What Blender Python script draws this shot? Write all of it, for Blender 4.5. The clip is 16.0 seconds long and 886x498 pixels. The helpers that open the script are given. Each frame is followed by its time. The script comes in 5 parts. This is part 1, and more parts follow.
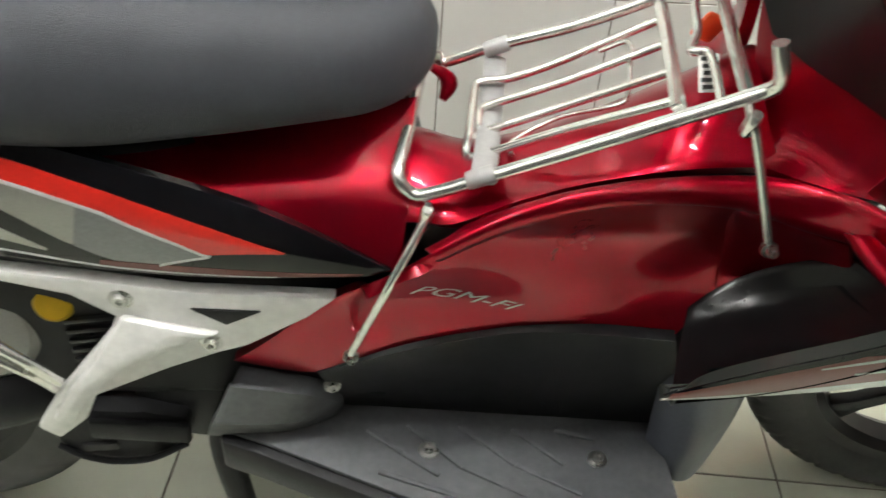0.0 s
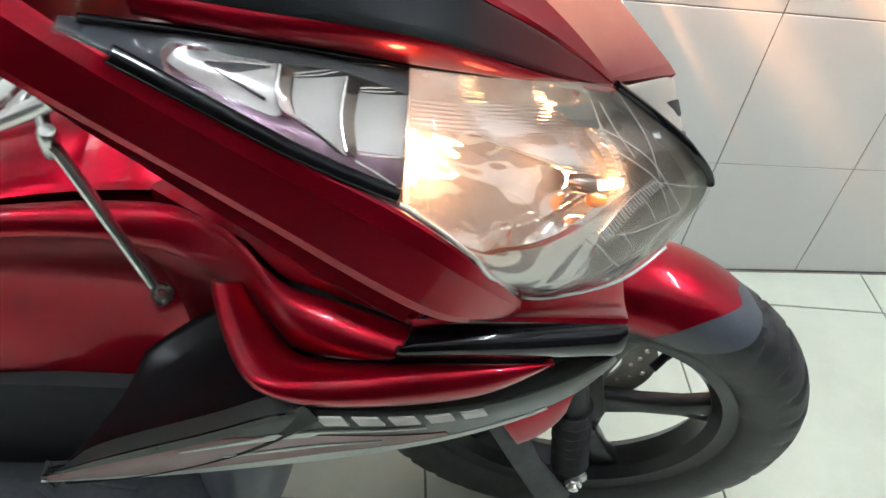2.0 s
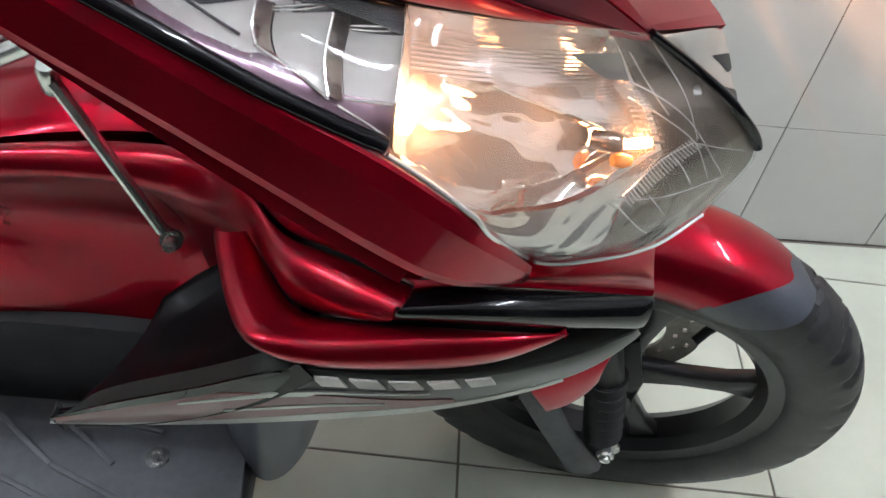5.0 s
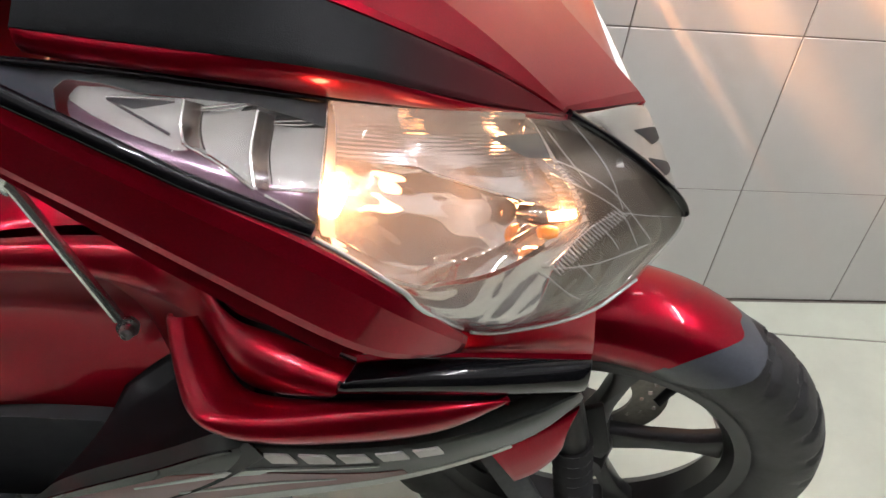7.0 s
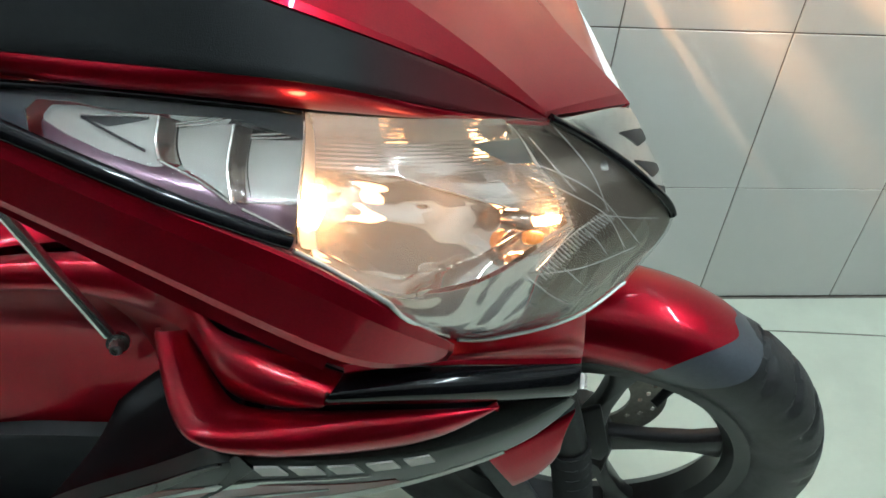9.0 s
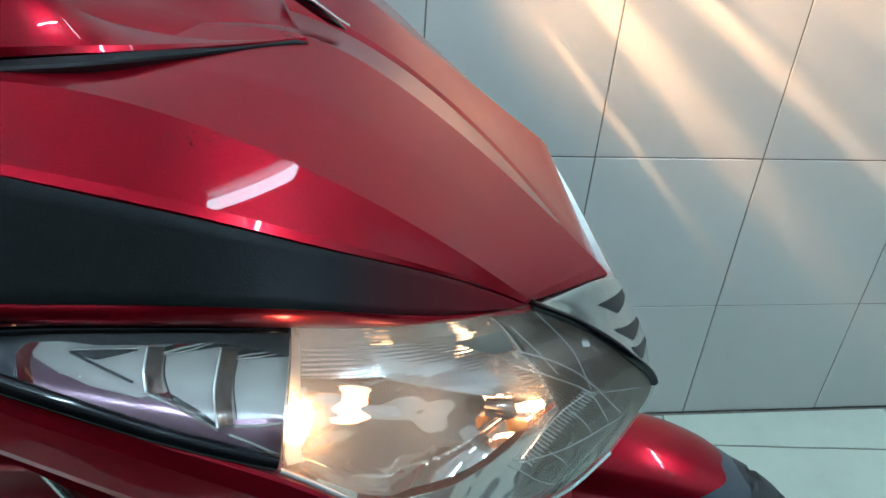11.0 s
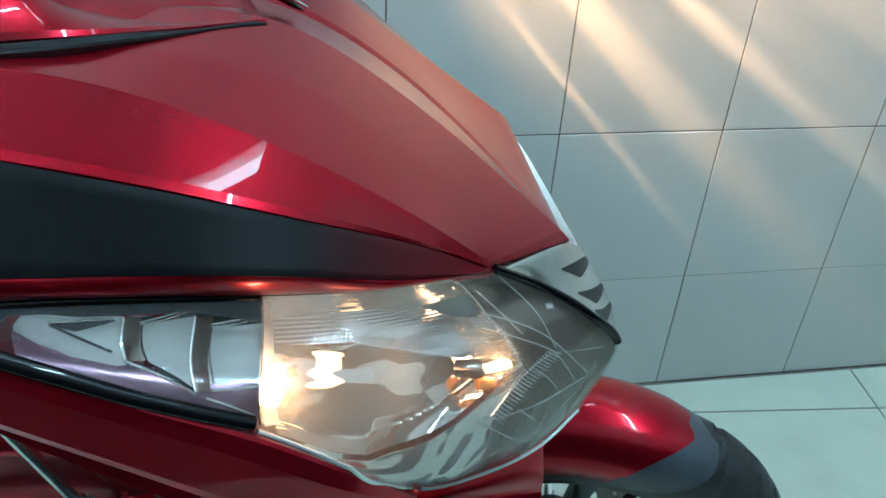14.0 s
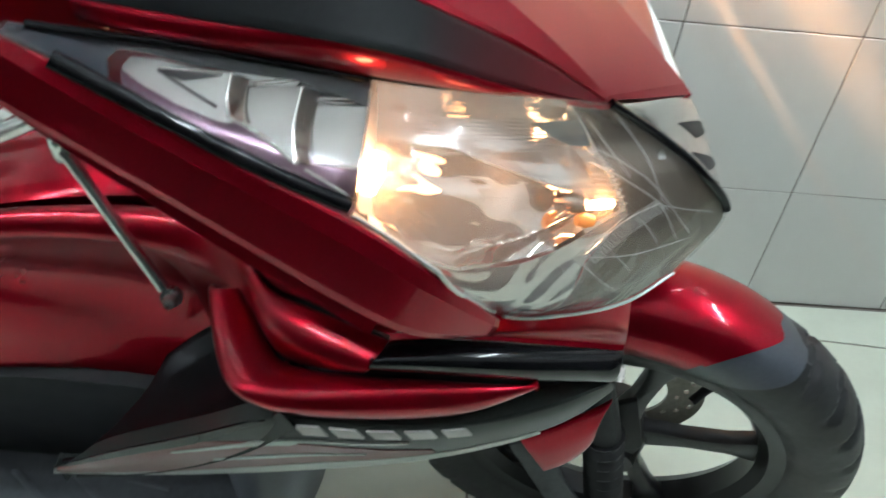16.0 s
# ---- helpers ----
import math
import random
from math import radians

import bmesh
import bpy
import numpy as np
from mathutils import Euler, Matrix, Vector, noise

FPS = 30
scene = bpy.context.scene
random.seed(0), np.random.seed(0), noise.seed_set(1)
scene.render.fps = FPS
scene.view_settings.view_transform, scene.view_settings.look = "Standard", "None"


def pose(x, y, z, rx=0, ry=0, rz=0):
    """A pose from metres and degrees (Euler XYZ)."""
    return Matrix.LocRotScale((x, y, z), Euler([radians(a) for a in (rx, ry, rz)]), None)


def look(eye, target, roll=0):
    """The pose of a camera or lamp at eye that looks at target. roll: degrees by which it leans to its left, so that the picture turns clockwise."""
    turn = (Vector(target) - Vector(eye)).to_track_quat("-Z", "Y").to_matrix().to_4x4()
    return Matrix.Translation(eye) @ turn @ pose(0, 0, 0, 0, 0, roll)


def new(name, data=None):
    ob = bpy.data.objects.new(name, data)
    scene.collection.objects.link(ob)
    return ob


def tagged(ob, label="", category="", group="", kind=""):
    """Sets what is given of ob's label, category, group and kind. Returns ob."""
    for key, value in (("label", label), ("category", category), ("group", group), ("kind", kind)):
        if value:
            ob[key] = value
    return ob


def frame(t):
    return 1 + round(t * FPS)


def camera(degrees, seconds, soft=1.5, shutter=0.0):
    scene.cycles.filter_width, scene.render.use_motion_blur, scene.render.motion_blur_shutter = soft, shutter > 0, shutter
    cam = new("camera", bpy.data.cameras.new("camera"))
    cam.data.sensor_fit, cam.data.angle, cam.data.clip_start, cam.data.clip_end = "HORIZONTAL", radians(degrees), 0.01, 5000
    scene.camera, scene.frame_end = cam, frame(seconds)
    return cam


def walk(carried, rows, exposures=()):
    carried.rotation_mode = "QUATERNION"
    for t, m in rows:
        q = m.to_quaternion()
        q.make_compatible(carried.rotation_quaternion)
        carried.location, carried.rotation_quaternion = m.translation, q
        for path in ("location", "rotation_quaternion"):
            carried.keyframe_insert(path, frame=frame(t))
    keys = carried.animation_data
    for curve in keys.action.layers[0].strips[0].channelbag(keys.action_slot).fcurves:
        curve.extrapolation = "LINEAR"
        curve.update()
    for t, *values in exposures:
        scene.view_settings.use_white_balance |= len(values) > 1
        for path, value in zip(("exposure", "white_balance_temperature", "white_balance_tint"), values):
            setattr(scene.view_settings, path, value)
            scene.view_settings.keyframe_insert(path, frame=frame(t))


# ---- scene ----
cam = camera(56.5, 16.0, shutter=0.4)
PATH = [
    (0, (0.114, 0.079, 0.997), (0.218, 1.606, -0.291), 4.6),
    (0.5, (0.2, 0.106, 0.995), (0.331, 1.625, -0.299), 5.2),
    (1, (0.246, 0.113, 1.017), (0.494, 1.622, -0.272), 3.5),
    (1.5, (0.345, 0.154, 0.999), (0.7, 1.635, -0.297), 6.5),
    (2, (0.491, 0.194, 0.981), (0.846, 1.651, -0.342), 10.6),
    (2.5, (0.502, 0.205, 0.977), (0.851, 1.629, -0.384), 10.4),
    (3, (0.515, 0.216, 0.966), (0.865, 1.613, -0.422), 11.1),
    (3.5, (0.55, 0.231, 0.963), (0.851, 1.624, -0.441), 11.9),
    (4, (0.534, 0.225, 0.96), (0.777, 1.611, -0.462), 11.0),
    (4.2, (0.524, 0.221, 0.959), (0.746, 1.603, -0.469), 10.5),
    (6.5, (0.538, 0.206, 0.984), (0.752, 1.691, -0.339), 7.6),
    (7, (0.547, 0.197, 0.983), (0.777, 1.713, -0.301), 7.0),
    (7.5, (0.543, 0.192, 0.986), (0.809, 1.701, -0.3), 7.5),
    (8, (0.548, 0.19, 0.985), (0.788, 1.697, -0.308), 6.7),
    (8.5, (0.554, 0.192, 0.985), (0.777, 1.702, -0.307), 5.8),
    (9, (0.556, 0.198, 0.985), (0.781, 1.72, -0.292), 5.4),
    (9.5, (0.552, 0.213, 0.989), (0.793, 1.761, -0.254), 5.6),
    (10, (0.556, 0.227, 1.008), (0.804, 1.821, -0.174), 5.3),
    (12.5, (0.553, 0.215, 1.037), (0.861, 1.874, -0.037), 4.3),
    (13, (0.555, 0.211, 1.033), (0.872, 1.861, -0.051), 3.8),
    (13.5, (0.555, 0.203, 1.032), (0.875, 1.842, -0.069), 3.6),
    (14, (0.558, 0.203, 1.031), (0.883, 1.829, -0.086), 3.6),
    (14.5, (0.567, 0.206, 1.021), (0.894, 1.813, -0.124), 4.4),
    (15, (0.567, 0.201, 1.006), (0.865, 1.784, -0.18), 5.2),
    (15.5, (0.559, 0.194, 1.0), (0.818, 1.749, -0.232), 6.2),
    (16, (0.551, 0.19, 0.983), (0.675, 1.697, -0.326), 7.0),
]

EXPOSURES = [(0.0, 0.70, 6500, 9), (1.5, 0.55, 5900, 8), (4.2, 0.35, 5400, 8), (6.3, 0.20, 6400, 26), (7.4, 0.16, 5900, 10), (8.5, 0.17, 5600, -2), (9.5, 0.0, 5200, -4), (12.5, -0.27, 4400, -14), (14.75, -0.24, 4400, -16), (15.0, -0.42, 3800, -34), (15.5, 0.10, 4700, -18), (16.0, 0.18, 5500, 2)]
# Unseen tube, placed so that its glint falls on the front cowl.
GLINT_LAMP = (1.33, 1.200, 1.93)
# The third tube is unseen, added to brighten the rear of the scooter.
CEILING_LAMPS = [((0.2, 0.38, 2.75), 0), ((2.3, 0.56, 2.75), 90), ((-1.5, 0.10, 2.75), 0)]
# The third has no bulb: a fill added to warm the bowl.
HEADLAMP = [(0.350, 0.46, 0.009, 0.022, 0.004), (0.79, 0.53, 0.004, 0.012, 0.003), (0.60, 0.44, 0.016, 0.030, 0.010)]      # along, across, depth in the lamp, watts, radius
BEAMS = [((1.25, 1.237, 0.85), 20.0, 90, 1.0, 0), ((1.02, 1.237, 0.62), 24.0, 60, 0.10, 40), ((1.10, 1.237, 0.75), 26.0, 60, 0.08, 38), ((1.20, 1.237, 0.62), 34.0, 60, 0.06, 42), ((1.30, 1.237, 0.72), 50.0, 60, 0.10, 40), ((0.95, 1.237, 0.56), 16.0, 50, 0.035, 44), ((1.14, 1.237, 0.66), 20.0, 50, 0.030, 39), ((1.24, 1.237, 0.80), 24.0, 60, 0.04, 36)]
SPOKE0 = 10
walk(cam, [(t, look(eye, target, roll)) for t, eye, target, roll in PATH], EXPOSURES)

# ---- light ----
world = bpy.data.worlds.new("world")
scene.world = world
world.use_nodes = True
world.node_tree.nodes["Background"].inputs[0].default_value = (0.75, 0.85, 1.0, 1)
world.node_tree.nodes["Background"].inputs[1].default_value = 0.3

TUBE_POWER = 190.0
LAMP_WARM = (1.0, 0.43, 0.16)

CY = 0.735          # middle plane of the scooter
WALL_Y = 1.237      # face of the tiled wall
# South wall stands close and unseen, to darken what the paint mirrors.
ROOM = (-2.6, 3.6, -0.12, WALL_Y, 2.75)


# ---- materials ----
def material(name, colour, rough=0.5, metal=0.0, coat=0.0, vary=0.1, scale=30.0, bump=0.0, bump_scale=400.0,
             stain=0.0, stain_scale=4.0, rough_vary=0.1, spec=0.5, per_piece=0.0, coat_rough=0.03):
    m = bpy.data.materials.new(name)
    m.use_nodes = True
    nt = m.node_tree
    b = nt.nodes["Principled BSDF"]
    b.inputs["Roughness"].default_value = rough
    b.inputs["Metallic"].default_value = metal
    b.inputs["Coat Weight"].default_value = coat
    b.inputs["Coat Roughness"].default_value = coat_rough
    b.inputs["Coat IOR"].default_value = 1.42
    b.inputs["Specular IOR Level"].default_value = spec
    tc = nt.nodes.new("ShaderNodeTexCoord")
    n1 = nt.nodes.new("ShaderNodeTexNoise")
    n1.inputs["Scale"].default_value = scale
    n1.inputs["Detail"].default_value = 5
    nt.links.new(tc.outputs["Object"], n1.inputs["Vector"])
    r1 = nt.nodes.new("ShaderNodeMapRange")
    r1.inputs[1].default_value, r1.inputs[2].default_value = 0.3, 0.7
    r1.inputs[3].default_value, r1.inputs[4].default_value = 1 - vary, 1 + vary
    nt.links.new(n1.outputs[0], r1.inputs[0])
    n2 = nt.nodes.new("ShaderNodeTexNoise")
    n2.inputs["Scale"].default_value = stain_scale
    n2.inputs["Detail"].default_value = 8
    n2.inputs["Roughness"].default_value = 0.7
    nt.links.new(tc.outputs["Object"], n2.inputs["Vector"])
    r2 = nt.nodes.new("ShaderNodeMapRange")
    r2.inputs[1].default_value, r2.inputs[2].default_value = 0.42, 0.72
    r2.inputs[3].default_value, r2.inputs[4].default_value = 1.0, 1 - stain
    nt.links.new(n2.outputs[0], r2.inputs[0])
    mul = nt.nodes.new("ShaderNodeMath")
    mul.operation = "MULTIPLY"
    nt.links.new(r1.outputs[0], mul.inputs[0])
    nt.links.new(r2.outputs[0], mul.inputs[1])
    last = mul
    if per_piece:
        oi = nt.nodes.new("ShaderNodeObjectInfo")
        r3 = nt.nodes.new("ShaderNodeMapRange")
        r3.inputs[3].default_value, r3.inputs[4].default_value = 1 - per_piece, 1 + per_piece
        nt.links.new(oi.outputs["Random"], r3.inputs[0])
        m3 = nt.nodes.new("ShaderNodeMath")
        m3.operation = "MULTIPLY"
        nt.links.new(last.outputs[0], m3.inputs[0])
        nt.links.new(r3.outputs[0], m3.inputs[1])
        last = m3
    mix = nt.nodes.new("ShaderNodeVectorMath")
    mix.operation = "SCALE"
    mix.inputs[0].default_value = colour
    nt.links.new(last.outputs[0], mix.inputs["Scale"])
    nt.links.new(mix.outputs[0], b.inputs["Base Color"])
    rr = nt.nodes.new("ShaderNodeMapRange")
    rr.inputs[1].default_value, rr.inputs[2].default_value = 0.3, 0.7
    rr.inputs[3].default_value, rr.inputs[4].default_value = max(0, rough * (1 - rough_vary)), min(1, rough * (1 + rough_vary))
    nt.links.new(n2.outputs[0], rr.inputs[0])
    nt.links.new(rr.outputs[0], b.inputs["Roughness"])
    if bump:
        n3 = nt.nodes.new("ShaderNodeTexNoise")
        n3.inputs["Scale"].default_value = bump_scale
        n3.inputs["Detail"].default_value = 3
        nt.links.new(tc.outputs["Object"], n3.inputs["Vector"])
        bp = nt.nodes.new("ShaderNodeBump")
        bp.inputs["Strength"].default_value = bump
        bp.inputs["Distance"].default_value = 0.001
        nt.links.new(n3.outputs[0], bp.inputs["Height"])
        nt.links.new(bp.outputs[0], b.inputs["Normal"])
    return m


def glow(name, colour, strength):
    m = bpy.data.materials.new(name)
    m.use_nodes = True
    b = m.node_tree.nodes["Principled BSDF"]
    b.inputs["Base Color"].default_value = (0.8, 0.8, 0.8, 1)
    b.inputs["Emission Color"].default_value = (*colour, 1)
    b.inputs["Emission Strength"].default_value = strength
    return m


def clear(name, tint=(0.97, 0.97, 0.97), ior=1.45, rough=0.02, haze=0.075):
    """Thin clear plastic: lets light straight through, with a gloss that grows at grazing angles."""
    m = bpy.data.materials.new(name)
    m.use_nodes = True
    nt = m.node_tree
    nt.nodes.remove(nt.nodes["Principled BSDF"])
    out = nt.nodes["Material Output"]
    tr = nt.nodes.new("ShaderNodeBsdfTransparent")
    tr.inputs[0].default_value = (*tint, 1)
    gl = nt.nodes.new("ShaderNodeBsdfGlossy")
    gl.inputs["Roughness"].default_value = rough
    lw = nt.nodes.new("ShaderNodeLayerWeight")
    lw.inputs[0].default_value = 0.5
    pw = nt.nodes.new("ShaderNodeMath")
    pw.operation = "POWER"
    pw.inputs[1].default_value = 4.0
    nt.links.new(lw.outputs["Facing"], pw.inputs[0])
    fr = nt.nodes.new("ShaderNodeMath")
    fr.operation = "MULTIPLY_ADD"
    fr.inputs[1].default_value, fr.inputs[2].default_value = 0.55, 0.022
    nt.links.new(pw.outputs[0], fr.inputs[0])
    mx = nt.nodes.new("ShaderNodeMixShader")
    nt.links.new(fr.outputs[0], mx.inputs[0])
    nt.links.new(tr.outputs[0], mx.inputs[1])
    nt.links.new(gl.outputs[0], mx.inputs[2])
    df = nt.nodes.new("ShaderNodeBsdfTranslucent")
    df.inputs[0].default_value = (0.9, 0.88, 0.84, 1)
    hz = nt.nodes.new("ShaderNodeMixShader")
    hz.inputs[0].default_value = haze
    nt.links.new(mx.outputs[0], hz.inputs[1])
    nt.links.new(df.outputs[0], hz.inputs[2])
    nt.links.new(hz.outputs[0], out.inputs[0])
    return m


RED = material("candy_red_paint", (0.295, 0.0012, 0.0125), rough=0.30, metal=0.80, spec=0.03, coat=0.62, vary=0.08, scale=900, stain=0.08, stain_scale=7, coat_rough=0.010)
GLOSS_BLACK = material("gloss_black_paint", (0.004, 0.004, 0.005), rough=0.2, spec=0.06, coat=0.6, vary=0.2, scale=200, stain=0.1, coat_rough=0.015)
BLACK = material("black_moulded_plastic", (0.011, 0.011, 0.0125), rough=0.44, spec=0.22, vary=0.15, scale=60, bump=0.25, bump_scale=1500, stain=0.15, rough_vary=0.25)
INSET = material("dark_grey_satin_plastic", (0.007, 0.0075, 0.008), rough=0.36, spec=0.10, vary=0.12, scale=300, bump=0.2, bump_scale=1800, stain=0.12, rough_vary=0.2)
# Base colour runs from dark grey to dark red along x.
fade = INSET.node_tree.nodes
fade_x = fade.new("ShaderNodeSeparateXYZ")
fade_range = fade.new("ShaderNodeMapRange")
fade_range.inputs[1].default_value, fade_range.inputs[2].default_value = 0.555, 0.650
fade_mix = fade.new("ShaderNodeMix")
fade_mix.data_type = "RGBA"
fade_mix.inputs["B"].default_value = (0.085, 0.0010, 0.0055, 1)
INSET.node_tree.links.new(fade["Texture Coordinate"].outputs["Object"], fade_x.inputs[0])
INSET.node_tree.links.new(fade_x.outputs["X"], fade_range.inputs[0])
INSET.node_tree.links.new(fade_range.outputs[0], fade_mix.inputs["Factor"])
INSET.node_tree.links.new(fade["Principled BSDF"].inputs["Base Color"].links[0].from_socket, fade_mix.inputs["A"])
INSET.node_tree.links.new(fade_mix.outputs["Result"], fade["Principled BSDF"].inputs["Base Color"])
POCKET_BLACK = material("satin_black_plastic", (0.006, 0.0055, 0.006), rough=0.24, vary=0.1, scale=300, stain=0.1, spec=0.22)
MAT_GREY = material("dark_grey_rubber", (0.078, 0.082, 0.088), rough=0.6, vary=0.12, scale=120, bump=0.3, bump_scale=900, stain=0.25, stain_scale=12, rough_vary=0.25)
VINYL = material("dark_grey_seat_vinyl", (0.036, 0.039, 0.046), rough=0.50, vary=0.08, scale=200, bump=0.6, bump_scale=1100, stain=0.06, spec=0.3)
CHROME = material("polished_chrome", (0.78, 0.77, 0.73), rough=0.20, metal=0.86, vary=0.05, scale=80, stain=0.12, stain_scale=30, rough_vary=0.5)
DISC = material("worn_brake_steel", (0.20, 0.185, 0.165), rough=0.34, metal=1.0, vary=0.12, scale=200, stain=0.25, stain_scale=40)
STEEL = material("zinc_plated_steel", (0.62, 0.62, 0.60), rough=0.28, metal=1.0, vary=0.1, scale=300, stain=0.2, stain_scale=60)
WHITE = material("white_painted_alloy", (0.82, 0.82, 0.80), rough=0.42, vary=0.05, scale=100, bump=0.15, bump_scale=900, stain=0.18, stain_scale=14, coat=0.3)
STRAP = material("grey_translucent_plastic", (0.36, 0.36, 0.355), rough=0.35, vary=0.08, scale=120, stain=0.15, coat=0.2)
RUBBER = material("tyre_rubber", (0.020, 0.020, 0.021), rough=0.50, vary=0.18, scale=160, bump=0.3, bump_scale=700, stain=0.2, stain_scale=18, rough_vary=0.2)
ALLOY = material("black_painted_alloy", (0.012, 0.012, 0.013), rough=0.32, spec=0.35, vary=0.15, scale=120, stain=0.25, stain_scale=20, coat=0.2)
GREY_PAINT = material("dark_grey_satin_paint", (0.060, 0.066, 0.080), rough=0.40, vary=0.08, scale=300, stain=0.12, coat=0.25)
BELLY_GREY = material("graphite_metallic_film", (0.025, 0.028, 0.025), rough=0.36, metal=0.15, spec=0.15, vary=0.1, scale=700, stain=0.1, coat=0.3)
BELLY_BROWN = material("maroon_film", (0.150, 0.048, 0.043), rough=0.36, metal=0.10, spec=0.15, vary=0.1, scale=700, stain=0.1, coat=0.3)
SILVER = material("silver_film", (0.33, 0.33, 0.30), rough=0.36, metal=0.45, vary=0.06, scale=500, stain=0.1, coat=0.5)
ORANGE = material("orange_red_film", (0.62, 0.020, 0.012), rough=0.34, vary=0.06, scale=300, stain=0.06, coat=0.8)
STRIPE_WHITE = material("white_film", (0.66, 0.66, 0.66), rough=0.34, vary=0.06, scale=300, stain=0.12, coat=0.6)
STRIPE_GREY = material("grey_film", (0.19, 0.195, 0.20), rough=0.36, metal=0.3, vary=0.10, scale=300, stain=0.1, coat=0.6)
LETTER = material("pale_grey_lettering", (0.60, 0.58, 0.55), rough=0.4, vary=0.05, scale=300, stain=0.15, stain_scale=80)
MIRROR = material("aluminised_reflector", (0.80, 0.78, 0.75), rough=0.05, metal=0.90, vary=0.03, scale=60, rough_vary=0.4)
FLUTED = material("fluted_aluminised_reflector", (0.80, 0.80, 0.79), rough=0.05, metal=0.85, vary=0.03, scale=60, rough_vary=0.3)
SATIN_MIRROR = material("satin_aluminised_step", (0.80, 0.79, 0.75), rough=0.24, metal=0.35, vary=0.03, scale=60, rough_vary=0.4)
SATIN_WHITE = material("pale_satin_plastic", (0.62, 0.62, 0.60), rough=0.35, metal=0.2, vary=0.03, scale=60, coat=0.3)
BRONZE_MIRROR = material("smoky_chrome", (0.42, 0.35, 0.30), rough=0.14, metal=1.0, vary=0.04, scale=60)
CLEAR_LINE = material("clear_moulded_ridge", (0.75, 0.74, 0.72), rough=0.15, metal=0.6, vary=0.05, coat=0.6)
# Tan base carries the lit lamp's glow; the plastic itself is darker.
SMOKE = material("smoked_bezel_lamp_glow", (0.20, 0.165, 0.13), rough=0.20, metal=0.60, vary=0.05, scale=80, coat=0.25)
# Plum tint stands for the red body mirrored in this wall.
DARK_MIRROR = material("wall_with_plum_reflection", (0.34, 0.22, 0.29), rough=0.20, metal=0.6, vary=0.04, scale=60)
TRIM_GREY = material("dark_grey_gloss_trim", (0.030, 0.033, 0.040), rough=0.22, vary=0.08, scale=120, coat=0.5, spec=0.3)
WINDOW_GREY = material("grey_satin_window", (0.22, 0.24, 0.24), rough=0.25, metal=0.4, vary=0.05, scale=60)
AMBER = material("amber_bulb_glass", (0.85, 0.30, 0.03), rough=0.15, vary=0.05, coat=0.8)
YELLOW = material("yellow_plastic_cap", (0.75, 0.48, 0.02), rough=0.4, vary=0.06, stain=0.2, stain_scale=30)
ORANGE_TAG = material("orange_plastic_tag", (0.85, 0.10, 0.02), rough=0.4, vary=0.05)
LABEL = material("printed_white_label", (0.70, 0.70, 0.68), rough=0.5, vary=0.05)
INK = material("black_ink", (0.02, 0.02, 0.02), rough=0.6, vary=0.1)
TILE_WALL = material("glazed_wall_tile", (0.63, 0.62, 0.585), rough=0.22, vary=0.02, scale=5, stain=0.07, stain_scale=2.2, per_piece=0.02, spec=0.4, rough_vary=0.3)
TILE_FLOOR = material("pale_floor_tile", (0.605, 0.635, 0.525), rough=0.20, vary=0.03, scale=12, stain=0.10, stain_scale=5, per_piece=0.02, spec=0.45, rough_vary=0.3)
GROUT = material("grey_brown_grout", (0.19, 0.165, 0.14), rough=0.9, vary=0.2, scale=60, stain=0.3, stain_scale=9)
DARK_WALL = material("dark_reflection_wall_paint", (0.030, 0.029, 0.028), rough=0.7, vary=0.03, scale=3, stain=0.08, stain_scale=1.5)
UPPER_GREY = material("grey_wall_paint", (0.16, 0.16, 0.158), rough=0.7, vary=0.03, scale=3, stain=0.08, stain_scale=1.5)
CEILING = material("white_ceiling_paint", (0.50, 0.50, 0.49), rough=0.8, vary=0.03, scale=3, stain=0.06)
# For the unseen upper south wall, pale so the indicator cells mirror brightness.
WALL_WHITE = material("white_wall_paint", (0.62, 0.62, 0.60), rough=0.8, vary=0.03, scale=3, stain=0.06)
LENS = clear("clear_lamp_cover")
SHORT_TUBE = glow("lit_short_tube", (1.0, 0.985, 0.95), 30.0)
TUBE = glow("lit_fluorescent_tube", (1.0, 0.985, 0.95), TUBE_POWER)
BULB = glow("lit_headlamp_filament", LAMP_WARM, 48.0)


# ---- helpers of this scene ----
def part(name, bm, mat, parent=None, label="", smooth=True, sharp=radians(38)):
    """Links a bmesh as one mesh object under a thing or a part."""
    if smooth:
        for f in bm.faces:
            f.smooth = True
        for e in bm.edges:
            if len(e.link_faces) == 2 and e.calc_face_angle(0) > sharp:
                e.smooth = False
    me = bpy.data.meshes.new(name)
    bm.to_mesh(me)
    bm.free()
    me.materials.append(mat)
    ob = new(name, me)
    if parent is not None:
        ob.parent = parent
    if label:
        tagged(ob, label)
    return ob


def thing(name, label, category, group="", kind=""):
    return tagged(new(name), label, category, group, kind)


def spline(pts, s):
    """Catmull-Rom through pts, s from 0 to 1."""
    n = len(pts) - 1
    s = min(max(s, 0.0), 1.0) * n
    i = min(int(s), n - 1)
    t = s - i
    p1, p2 = pts[i], pts[i + 1]
    p0 = pts[i - 1] if i > 0 else p1 * 2 - p2
    p3 = pts[i + 2] if i + 2 <= n else p2 * 2 - p1
    return ((p1 * 2) + (p2 - p0) * t + (p0 * 2 - p1 * 5 + p2 * 4 - p3) * t * t + (p1 * 3 - p0 - p2 * 3 + p3) * t ** 3) / 2


